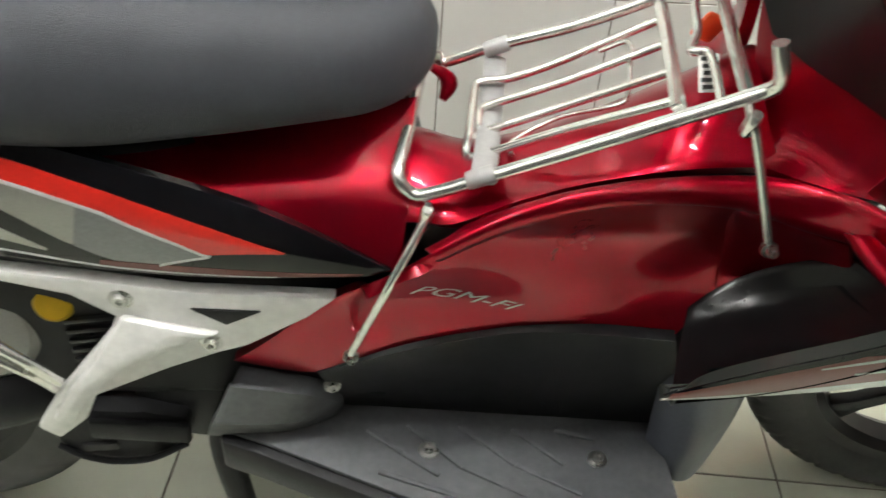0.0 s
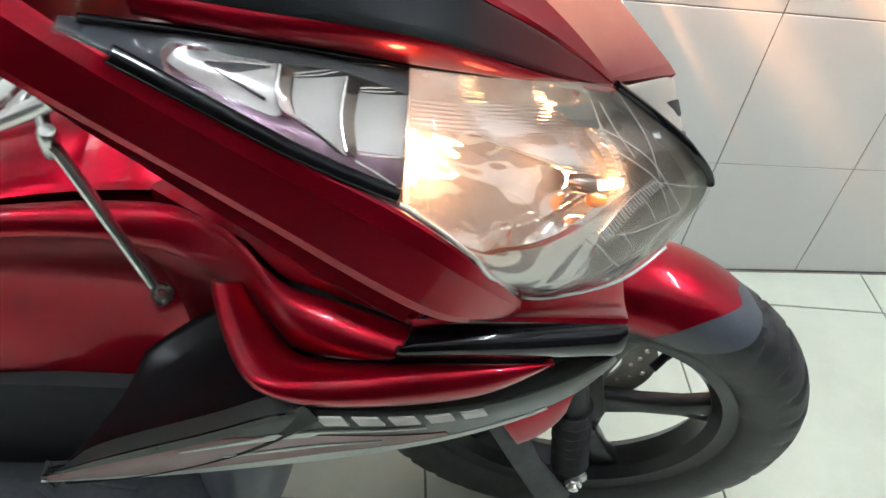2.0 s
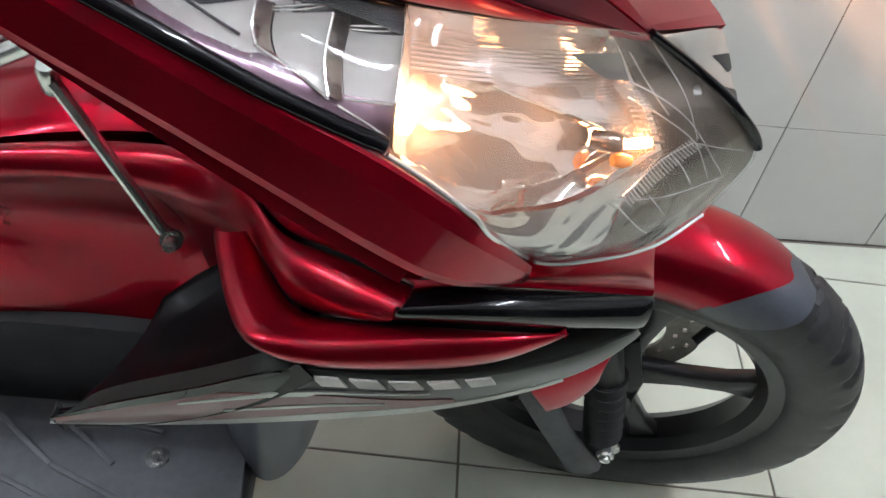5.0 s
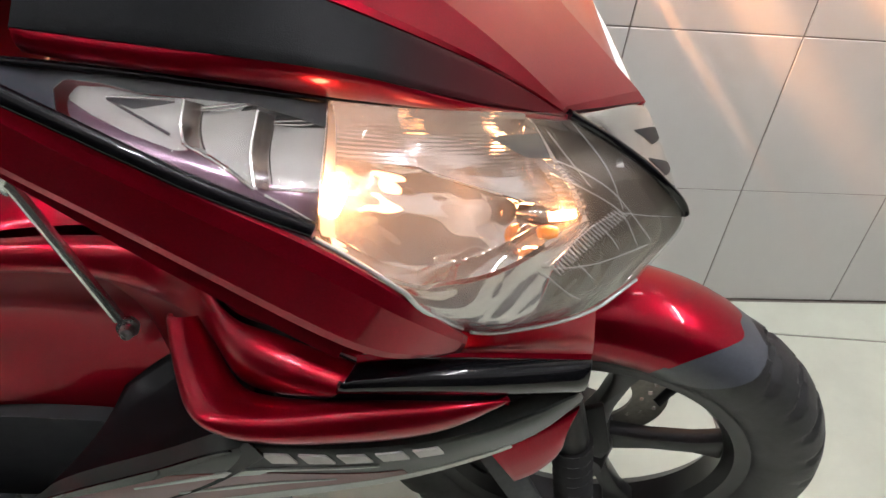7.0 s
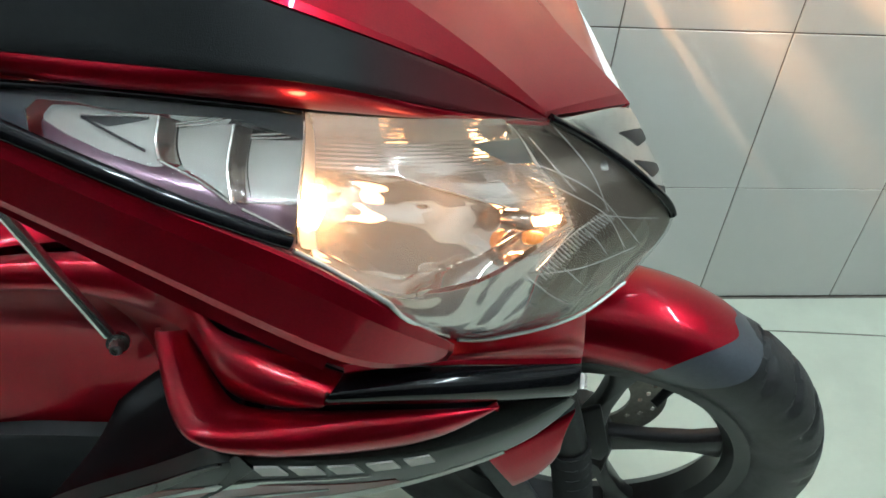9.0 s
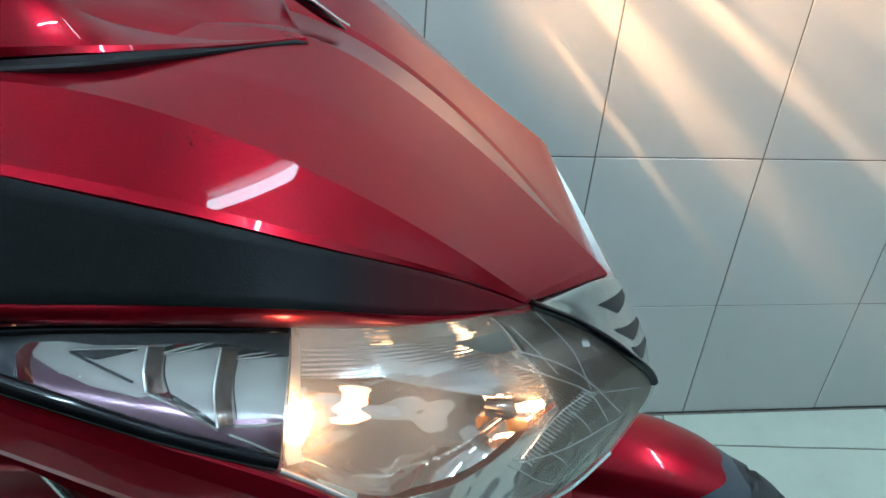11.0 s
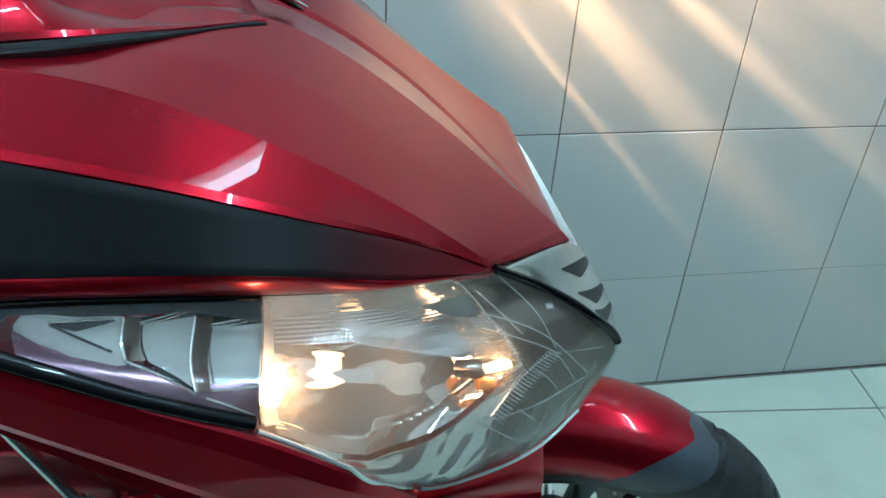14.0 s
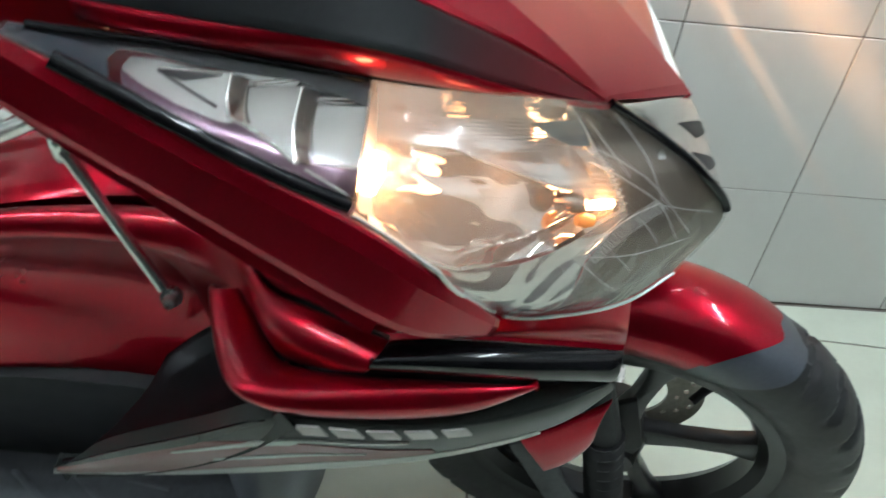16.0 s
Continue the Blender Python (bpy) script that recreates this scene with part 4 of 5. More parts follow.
tray = part("under_tray", prism([(-0.264, 0.205), (-0.250, 0.174), (-0.218, 0.157), (-0.175, 0.163), (-0.125, 0.195), (-0.114, 0.224), (-0.112, 0.255), (-0.160, 0.262), (-0.215, 0.262), (-0.258, 0.238)], 0.14, 0.010, pose(0, 0.655, 0)), BLACK, scooter, "black plastic tray under the engine")
part("tray_rim", sweep([(-0.262, 0.653, 0.203), (-0.235, 0.650, 0.188), (-0.200, 0.650, 0.180), (-0.160, 0.650, 0.187), (-0.118, 0.653, 0.212)], 0.004, 8, 6), BLACK, tray)
part("tray_slot", block((0.040, 0.006, 0.012), pose(-0.215, 0.6535, 0.203, 0, -8, 0), 0.002), INK, tray)
part("tray_step", block((0.110, 0.012, 0.030), pose(-0.165, 0.652, 0.236, 0, 3, 0), 0.005), BLACK, tray)
stand = part("centre_stand", sweep([(-0.075, 0.70, 0.25), (-0.085, 0.685, 0.17), (-0.075, 0.675, 0.09), (-0.06, 0.668, 0.012)], [0.020, 0.019, 0.017, 0.014], 10, 5), BLACK, scooter)
part("stand_leg", sweep([(-0.075, 0.77, 0.25), (-0.085, 0.785, 0.17), (-0.075, 0.795, 0.09), (-0.06, 0.802, 0.012)], [0.014, 0.013, 0.012, 0.011], 10, 5), BLACK, stand)
part("stand_foot", block((0.06, 0.03, 0.012), pose(-0.06, 0.668, 0.006), 0.004), BLACK, stand)
rear_wheel = part("rear_wheel", lathe([(0.175, -0.03), (0.19, -0.045), (0.23, -0.045), (0.262, -0.025), (0.27, 0), (0.262, 0.025), (0.23, 0.045), (0.19, 0.045), (0.175, 0.03)], pose(-0.475, CY, 0.27), 64), RUBBER, scooter, "rear tyre of black rubber")
part("rear_rim", lathe([(0, -0.03), (0.05, -0.03), (0.06, -0.012), (0.16, -0.012), (0.176, -0.03), (0.176, 0.03), (0.16, 0.012), (0.06, 0.012), (0.05, 0.03), (0, 0.03)], pose(-0.475, CY, 0.27), 48), ALLOY, rear_wheel)

# tunnel, side cowl, lower cover, floorboard
panel("tunnel_cover", TUNNEL, RED, scooter, 36, 30, mirror=False, label="candy red centre tunnel cover")
side = panel("side_cowl", SIDE_COWL, RED, scooter, 48, 36, drop=0.08, label="candy red centre side cowl with a scooped flank")
panel("lower_side_cover", LOWER_COVER, BLACK, scooter, 30, 14, label="matt black lower side cover")
panel("footrest_end_cover", REAR_BLOCK, MAT_GREY, scooter, 21, 21, creased=True, label="dark grey plastic block behind the floorboard")
bolt(scooter, (0.048, 0.6515, 0.320), (0.1, -1, 0.3), 0.006, name="cover_screw")


def writing(name, text, size, sheet, u, v, du, dv, mat, parent, off=0.0008):
    """Letters laid on a panel: the text runs along du, its height along dv."""
    cu = bpy.data.curves.new(name, "FONT")
    cu.body, cu.size, cu.extrude, cu.shear = text, 1.0, 0.0, 0.3
    tmp = bpy.data.objects.new(name, cu)
    me = bpy.data.meshes.new_from_object(tmp)
    bpy.data.objects.remove(tmp)
    bm = bmesh.new()
    bm.from_mesh(me)
    w = max(x.co.x for x in bm.verts)
    h = max(x.co.y for x in bm.verts)
    for x in bm.verts:
        a, b = x.co.x / w, x.co.y / h
        x.co = sheet.at(u + du[0] * a + dv[0] * b, v + du[1] * a + dv[1] * b, off)
    return part(name, bm, mat, parent, "pale grey lettering", smooth=False)


SIDE = Sheet(SIDE_COWL)
writing("lettering", "PGM-FI", 1, SIDE, 0.193, 0.548, (0.285, 0.117), (0.010, -0.050), LETTER, side)

FB_OUT = [(-0.075, 0.640), (-0.03, 0.626), (0.05, 0.596), (0.13, 0.566), (0.22, 0.540), (0.32, 0.528), (0.40, 0.530), (0.43, 0.545)]


def board_outline(y_in, grow):
    pts = [(x, y - grow) for x, y in FB_OUT]
    return pts + [(0.43 + grow, y_in), (-0.075 - grow, y_in)]


def slab(outline, z0, z1, bevel, tilt=0.0):
    bm = bmesh.new()
    f = bm.faces.new([bm.verts.new((x, y, z0 - tilt * x)) for x, y in outline])
    ex = bmesh.ops.extrude_face_region(bm, geom=[f])
    bmesh.ops.translate(bm, verts=[g for g in ex["geom"] if isinstance(g, bmesh.types.BMVert)], vec=(0, 0, z1 - z0))
    bmesh.ops.recalc_face_normals(bm, faces=bm.faces)
    bmesh.ops.bevel(bm, geom=list(bm.edges), offset=bevel, segments=2, affect="EDGES", profile=0.5, clamp_overlap=True)
    return bm


def board_z(x):
    return 0.243 - 0.055 * (x - 0.05)


floorboard = part("floorboard", slab(board_outline(0.72, 0.006), 0.190, 0.2385, 0.006, 0.055), BLACK, scooter, "black plastic floorboard")
mat_top = part("floor_mat", slab(board_outline(0.700, -0.006), 0.2400, 0.2465, 0.002, 0.055), MAT_GREY, floorboard, "dark grey rubber floor mat with raised ribs")
part("floorboard_far", slab([(x, 2 * CY - y) for x, y in board_outline(0.72, 0.006)], 0.190, 0.2385, 0.006, 0.055), BLACK, scooter)
for x in (0.154, 0.344):
    bolt(floorboard, (x, 0.632, board_z(x) + 0.0035), (0, 0, 1), 0.0075, name="mat_screw")
for a, b in (((0.085, 0.655), (0.125, 0.625)), ((0.125, 0.625), (0.165, 0.600)), ((0.13, 0.665), (0.19, 0.612)), ((0.19, 0.612), (0.26, 0.580)), ((0.19, 0.667), (0.25, 0.618)),
             ((0.25, 0.618), (0.32, 0.585)), ((0.25, 0.667), (0.305, 0.622)), ((0.30, 0.668), (0.345, 0.66)), ((0.10, 0.600), (0.20, 0.570)), ((0.22, 0.562), (0.33, 0.548))):
    d = Vector((b[0] - a[0], b[1] - a[1], 0))
    mx, my = (a[0] + b[0]) / 2, (a[1] + b[1]) / 2
    part("rib", block((d.length, 0.006, 0.004), pose(mx, my, board_z(mx) + 0.0025, 0, 3.1, math.degrees(math.atan2(d.y, d.x))), 0.0015), MAT_GREY, mat_top)

# lower front fairing below the leg shield
LOWER_FRONT = [[(0.395, 0.660, 0.36), (0.425, 0.622, 0.365), (0.460, 0.622, 0.37), (0.492, 0.650, 0.375), (0.512, 0.70, 0.38)],
               [(0.400, 0.660, 0.28), (0.430, 0.615, 0.28), (0.465, 0.618, 0.29), (0.496, 0.650, 0.30), (0.512, 0.70, 0.31)],
               [(0.410, 0.670, 0.19), (0.435, 0.630, 0.19), (0.462, 0.632, 0.19), (0.485, 0.660, 0.20), (0.495, 0.70, 0.20)]]
panel("lower_fairing", LOWER_FRONT, GREY_PAINT, scooter, 24, 12, label="dark grey lower front fairing")

# leg shield
leg_inner = panel("leg_shield_inner", LEG_SHIELD_INNER, RED, scooter, 30, 30, facing=(-1, -0.6, 0.3), label="candy red inner leg shield")
film("knee_inlay", LEG_SHIELD_INNER, INSET, leg_inner, poly((0, 0), (0.60, 0.0), (0.72, 0.37), (0.738, 0.775)), poly((0.0, 0.156), (0.112, 0.364), (0.288, 0.472), (0.443, 0.560), (0.535, 0.640), (0.604, 0.708), (0.74, 0.792)), 0.0, 0.738, nu=40, nv=12, off=-0.003, label="satin black tapering inlay")
panel("leg_shield_band", BAND, RED, scooter, 130, 22, flange=0.008, drop=0.08, label="candy red rounded band from the side cowl to the gloss black bar")
panel("leg_shield_lip", LIP, RED, scooter, 60, 14, flange=0.003, drop=0.08, label="candy red lower lip of the leg shield")
panel("leg_shield_hollow", SIDE_HOLLOW, RED, scooter, 40, 30, flange=0.004, label="candy red hollow between the side band and the leg shield")
panel("knee_wall", KNEE_WALL, RED, scooter, 24, 16, flange=0.004, drop=0.08, label="candy red wall under the band, above the black knee panel")
# Added dark sheet, stands for the shade in the gaps between the panels.
panel("leg_shield_backing", GAP_BACKING, BLACK, scooter, 24, 10, flange=0.006, label="dark backing sheet added behind the leg shield gaps")
bead = part("pocket_bead", sweep(BEAD[0], 0.0032, 10, 8), GLOSS_BLACK, scooter, "gloss black edge bead of the knee panel")
pocket = panel("inner_pocket", POCKET, POCKET_BLACK, scooter, 30, 30, facing=(-0.5, -1, 0.5), drop=0.08, label="satin black inner knee panel")
film("raised_inlay", POCKET, POCKET_BLACK, pocket, poly((0.14, 0.30), (0.45, 0.16), (0.86, 0.22)), poly((0.14, 0.82), (0.86, 0.80)), 0.14, 0.86, nu=30, nv=10, off=0.0035)
belly = panel("belly_panel", BELLY, BELLY_GREY, scooter, 60, 14, drop=0.08, label="graphite lower side panel with maroon and silver stripes")
film("maroon_film", BELLY, BELLY_BROWN, belly, poly((0, 0.24), (0.28, 0.20), (0.36, 0.40), (0.62, 0.75)), poly((0, 0.86), (0.62, 0.86)), 0.01, 0.62)
film("black_ledge", BELLY, GLOSS_BLACK, belly, poly((0, 0), (1, 0)), poly((0, 0.24), (0.26, 0.20), (0.42, 0.02)), 0.0, 0.42, nv=4, off=0.0008, label="gloss black top edge")
film("silver_edge", BELLY, SILVER, belly, poly((0, 0.86), (1, 0.88)), poly((0, 0.995), (1, 0.995)), 0.0, 0.80, nv=3)
film("silver_flash", BELLY, SILVER, belly, poly((0.22, 0.30), (0.45, 0.42), (0.60, 0.50)), poly((0.22, 0.33), (0.42, 0.50), (0.44, 0.46), (0.60, 0.52)), 0.22, 0.60, off=0.0012)
film("silver_dart", BELLY, SILVER, belly, poly((0.26, 0.60), (0.52, 0.72)), poly((0.26, 0.63), (0.36, 0.70), (0.52, 0.735)), 0.26, 0.52, off=0.0012)
for k in range(5):
    u = 0.462 + 0.0505 * k
    film("badge_bar", BELLY, LETTER, belly, poly((0.46, 0.08), (0.71, 0.16)), poly((0.46, 0.28), (0.71, 0.42)), u, u + 0.036, nu=6, nv=2, off=0.0014)

gloss = panel("gloss_bar", GLOSS_BAR, GLOSS_BLACK, scooter, 40, 14, flange=0.004, label="gloss black bar below the headlight")
panel("front_lower_cowl", FRONT_LOWER_COWL, RED, scooter, 20, 14, label="candy red lower front cowl")
panel("front_side_cowl", STRIP, RED, scooter, 60, 12, creased=True, label="candy red side cowl band below the headlight")
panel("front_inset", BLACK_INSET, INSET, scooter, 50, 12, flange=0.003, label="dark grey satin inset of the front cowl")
panel("front_flange", HOOD_FLANGE, RED, scooter, 50, 8, flange=0.003, label="candy red flange above the headlight")
panel("front_cowl", HOOD, RED, scooter, 70, 40, creased=True, label="candy red front cowl")
panel("cowl_joint", HOOD_GAP, BLACK, scooter, 24, 6, flange=0.004, label="dark joint between the cowls")
panel("upper_cowl", HOOD_TOP, RED, scooter, 40, 24, creased=True, label="candy red upper front cowl")
slot = part("air_slot", sweep(HOOD_SLOT[0], [0.006, 0.007, 0.005, 0.001], 10, 6, flat=0.5), GLOSS_BLACK, scooter, "small black air slot")
part("slot_trim", sweep([Vector(p) + Vector((0.002, -0.006, 0.004)) for p in HOOD_SLOT[0]], 0.0010, 8, 6), CHROME, slot)
emblem = panel("nose_emblem", CHROME_NOSE, CHROME, scooter, 30, 24, label="chrome nose trim with dark wing marks")
for lo, hi, a, b in ((poly((0.42, 0.25), (0.90, 0.11)), poly((0.42, 0.27), (0.56, 0.37), (0.90, 0.17)), 0.42, 0.90),
                     (poly((0.42, 0.55), (0.95, 0.42)), poly((0.42, 0.58), (0.61, 0.66), (0.95, 0.48)), 0.42, 0.95),
                     (poly((0.55, 0.74), (0.97, 0.66)), poly((0.55, 0.77), (0.68, 0.85), (0.97, 0.72)), 0.55, 0.97)):
    film("wing_mark", CHROME_NOSE, INK, emblem, lo, hi, a, b, nu=14, off=0.0005)

# headlight
LENS_SHEET = Sheet(LENS_NET, line=spline)


INWARD = Vector((0.02, 0.80, -0.60)).normalized()
SPLIT, BOWL0 = 0.317, 0.328     # along the lamp: indicator chamber, then the wall of the bowl
LEAN = [(0.0, 0.0), (0.05, 0.0), (0.213, 0.040), (0.265, 0.062), (0.317, 0.147), (0.345, 0.147), (0.60, 0.0), (1.0, 0.0)]


def lean(s):
    """How far the walls inside the lamp lean forward towards the top."""
    for (a, b), (c, d) in zip(LEAN, LEAN[1:]):
        if s <= c:
            return b + (d - b) * (s - a) / (c - a)
    return 0.0


def lens_point(s, v, depth, flip=False):
    u = s + max(0.0, 0.6 - v) * lean(s)
    p = LENS_SHEET.at(u, v) + INWARD * depth
    return Vector((p.x, 2 * CY - p.y, p.z)) if flip else p


def lamp_sheet(name, u0, u1, lo, hi, depth, mat, parent, nu, nv, flip, label="", thick=0.0015, sharp=25):
    """A moulded sheet inside the lamp, between v = lo(u) and v = hi(u), at depth(u, v) behind the cover."""
    front, back = [], []
    for j in range(nv + 1):
        fr, bk = [], []
        for i in range(nu + 1):
            u = u0 + (u1 - u0) * i / nu
            v = lo(u) + (hi(u) - lo(u)) * j / nv
            d = depth(u, v)
            fr.append(lens_point(u, v, d, flip))
            bk.append(lens_point(u, v, d + thick, flip))
        front.append(fr)
        back.append(bk)
    return part(name, grid_shell(front, back), mat, parent, label, sharp=radians(sharp))


def level(v):
    return lambda u: v


def line_in_lamp(name, uvd, r, mat, parent, flip):
    return part(name, sweep([lens_point(u, v, d, flip) for u, v, d in uvd], r, 6, 6), mat, parent)


# lines that part the reflector: flutes above, bowl, rippled skirt, and the bezel beyond the arrow tip
FLUTE_END = poly((0.328, 0.235), (0.40, 0.24), (0.575, 0.265), (0.665, 0.376), (0.745, 0.49), (0.83, 0.576), (0.848, 0.33), (0.885, 0.06))
BOWL_END = poly((0.328, 0.66), (0.42, 0.69), (0.50, 0.69), (0.54, 0.666), (0.627, 0.641), (0.745, 0.611), (0.83, 0.588))
SKIRT_END = poly((0.328, 0.70), (0.42, 0.74), (0.50, 0.82), (0.535, 0.97), (0.58, 0.95), (0.66, 0.80), (0.735, 0.67), (0.83, 0.60))
BEZEL_TOP = poly((0.535, 0.98), (0.58, 0.955), (0.66, 0.805), (0.735, 0.675), (0.83, 0.604), (0.848, 0.345), (0.885, 0.070), (0.89, 0.0), (1.0, 0.0))


def fall(u, v):
    """Nought at the rim of the reflector, one well inside it."""
    return min(1.0, max(0.0, v / 0.10), max(0.0, (BOWL_END(u) + 0.06 - v) / 0.10), max(0.0, (0.90 - u) / 0.06))


def flute_depth(u, v):
    w = (u - BOWL0) / 0.5
    return 0.004 + fall(u, v) * (0.012 + 0.020 * (1 - min(1.0, w)) * max(0.0, 1 - v / 0.5) + 0.004 * math.sin(math.pi * min(1.0, w))) + 0.00017 * math.sin(2 * math.pi * (v * 46 - 1.5 * w))


def bowl_depth(u, v):
    w = (u - BOWL0) / 0.5
    bowl = max(0.0, 1 - ((w - 0.46) / 0.62) ** 2) * max(0.0, 1 - ((v - 0.46) / 0.34) ** 2)
    ripple = 0.0016 * math.sin(7 * w + 9 * v) + 0.0010 * math.sin(23 * v - 6 * w + 2 * math.sin(4 * w)) + 0.00030 * math.sin(52 * v + 15 * w + 2 * math.sin(9 * w)) + 0.00010 * math.sin(31 * w - 70 * v)
    return 0.006 + fall(u, v) * (0.012 + 0.024 * bowl + ripple)


def skirt_depth(u, v):
    w = (u - BOWL0) / 0.5
    return 0.006 + 0.0009 * math.sin(34 * v + 12 * w + 2.5 * math.sin(12 * w)) + 0.00035 * math.sin(110 * v + 36 * w + 4 * math.sin(11 * w)) + 0.0003 * math.sin(60 * w - 30 * v)


def bezel_depth(u, v):
    edge = min(1.0, (1.0 - u) / 0.05 + 0.2, (v - BEZEL_TOP(u)) / 0.08 + 0.3)
    low = min(1.0, max(0.0, (v - 0.66 - 0.25 * max(0.0, u - 0.72)) / 0.06)) * max(0.0, min(1.0, (0.90 - u) / 0.08))
    return 0.004 + 0.006 * max(0.0, edge) + low * (0.0007 * math.sin(46 * v + 20 * u + 2.5 * math.sin(38 * u)) + 0.0003 * math.sin(120 * v - 45 * u + 3 * math.sin(50 * u)))


FACET = Vector((0.12, -0.78, 0.61)).normalized()     # the indicator's mirrors lean back, facing up and out


def facet_depth(corners, extra=0.004):
    """Depth behind the cover of one flat mirror that leans back, clear of the cover at its corners."""
    base = max(lens_point(u, v, 0).dot(FACET) * -1 for u, v in corners)
    k = INWARD.dot(FACET)
    return lambda u, v: extra + max(0.0, (-base - lens_point(u, v, 0).dot(FACET)) / k)


TIP_TOP = poly((0.098, 0.20), (0.108, 0.105), (0.137, 0.09), (0.169, 0.11), (0.203, 0.095))
TIP_LOW = poly((0.098, 0.26), (0.12, 0.42), (0.149, 0.50), (0.18, 0.50), (0.203, 0.42))
tip_depth = facet_depth([(0.10, 0.22), (0.108, 0.11), (0.203, 0.10), (0.203, 0.42), (0.15, 0.44)])

for flip in (False, True):
    lamp = lamp_sheet("headlight", BOWL0, 0.83, lambda u: FLUTE_END(u) + 0.001, BOWL_END, bowl_depth, MIRROR, scooter, 120, 90, flip, "bright headlight reflector bowl")
    lamp_sheet("fluted_reflector", BOWL0, 0.885, level(0.0), FLUTE_END, flute_depth, FLUTED, lamp, 60, 240, flip, "finely fluted silver reflector", sharp=60)
    lamp_sheet("reflector_skirt", BOWL0, 0.83, lambda u: BOWL_END(u) + 0.001, SKIRT_END, skirt_depth, MIRROR, lamp, 110, 36, flip, "rippled silver lower reflector")
    lamp_sheet("inner_bezel", 0.535, 1.0, BEZEL_TOP, level(1.0), bezel_depth, SMOKE, lamp, 120, 50, flip, "smoky inner bezel of the headlight, lamp glow in its colour")
    lamp_sheet("side_wall", SPLIT + 0.0035, BOWL0 + 0.010, level(0.0), level(0.62), lambda u, v: 0.003 + 0.9 * (u - SPLIT), SATIN_WHITE, lamp, 6, 30, flip, "pale satin side wall of the bowl")
    # indicator chamber: dark trim above, a pale frame at the tip, three pale cells between smoky dividers, a lower wall
    # with a painted reflection
    lamp_sheet("upper_trim", 0.0, SPLIT, level(0.0), poly((0, 0.60), (0.05, 0.64), (0.094, 0.50), (0.099, 0.20), (0.108, 0.098), (0.137, 0.085), (0.169, 0.105), (0.203, 0.09), (0.252, 0.065), (0.317, 0.12)), lambda u, v: 0.003, TRIM_GREY, lamp, 80, 8, flip, "gloss dark grey trim above the indicator")
    lamp_sheet("tip_frame", 0.098, 0.203, TIP_TOP, TIP_LOW, tip_depth, SATIN_MIRROR, lamp, 30, 14, flip, "pale satin frame at the tip")
    lamp_sheet("tip_recess", 0.139, 0.198, poly((0.139, 0.160), (0.198, 0.115)), poly((0.139, 0.175), (0.164, 0.212), (0.198, 0.125)), lambda u, v: tip_depth(u, v) - 0.0008, TRIM_GREY, lamp, 12, 4, flip, "dark recess in the tip frame", 0.0006)
    line_in_lamp("tip_groove", [(0.139, 0.17, tip_depth(0.139, 0.17) - 0.001), (0.165, 0.25, tip_depth(0.165, 0.25) - 0.001), (0.193, 0.335, tip_depth(0.193, 0.335) - 0.001)], 0.0006, TRIM_GREY, lamp, flip)
    line_in_lamp("tip_edge", [(0.138, 0.158, tip_depth(0.138, 0.158) - 0.001), (0.165, 0.135, tip_depth(0.165, 0.135) - 0.001), (0.198, 0.112, tip_depth(0.198, 0.112) - 0.001)], 0.0004, CHROME, lamp, flip)
    lamp_sheet("lower_wall", 0.098, SPLIT, poly((0.098, 0.24), (0.12, 0.36), (0.149, 0.44), (0.19, 0.46), (0.206, 0.41), (0.249, 0.535), (0.258, 0.54), (0.266, 0.49), (0.317, 0.43)), level(0.66), lambda u, v: 0.008 + 0.010 * max(0.0, 1 - (v - 0.30) / 0.35), DARK_MIRROR, lamp, 60, 14, flip, "lower wall of the indicator, reflection of the red body in its colour")
    for a, b, top, low in ((0.217, 0.2575, poly((0.217, 0.139), (0.2575, 0.085)), poly((0.217, 0.40), (0.2575, 0.545))),
                           (0.2705, SPLIT, poly((0.2705, 0.136), (0.317, 0.118)), poly((0.2705, 0.50), (0.317, 0.44)))):
        face = facet_depth([(a, top(a)), (b, top(b)), (a, low(a)), (b, low(b))])
        lamp_sheet("indicator_cell", a, b, top, low, face, SATIN_MIRROR, lamp, 8, 8, flip, "pale silver indicator cell")
        line_in_lamp("cell_edge", [(a, top(a) - 0.012, 0.004), ((a + b) / 2, top((a + b) / 2) - 0.030, 0.004), (b, top(b) - 0.045, 0.004)], 0.0005, CHROME, lamp, flip)
        line_in_lamp("cell_edge", [(a, top(a), 0.005), ((a + b) / 2, top((a + b) / 2) - 0.012, 0.005), (b, top(b) - 0.035, 0.005)], 0.0004, CHROME, lamp, flip)
    for run in (((0.206, 0.385, 0.003), (0.232, 0.46, 0.003), (0.2575, 0.535, 0.003)), ((0.266, 0.545, 0.003), (0.292, 0.565, 0.003), (0.317, 0.585, 0.003)), ((0.272, 0.505, 0.004), (0.295, 0.475, 0.004), (0.317, 0.445, 0.004))):
        line_in_lamp("chrome_edge", run, 0.0007, CHROME, lamp, flip)
    lamp_sheet("chamber_wall", 0.3165, 0.3190, level(0.04), level(0.61), lambda u, v: 0.0012, BRONZE_MIRROR, lamp, 2, 16, flip, "smoky chrome wall between indicator and bowl", 0.028)
    for u0, u1, v0, v1 in ((0.2055, 0.2160, 0.10, 0.38), (0.2585, 0.2700, 0.09, 0.52)):
        mid = (u0 + u1) / 2
        lamp_sheet("divider", u0, u1, level(v0), level(v1), lambda a, v: 0.0030 + 0.55 * abs(a - u0), BRONZE_MIRROR, lamp, 6, 10, flip, "smoky chrome divider", 0.018)
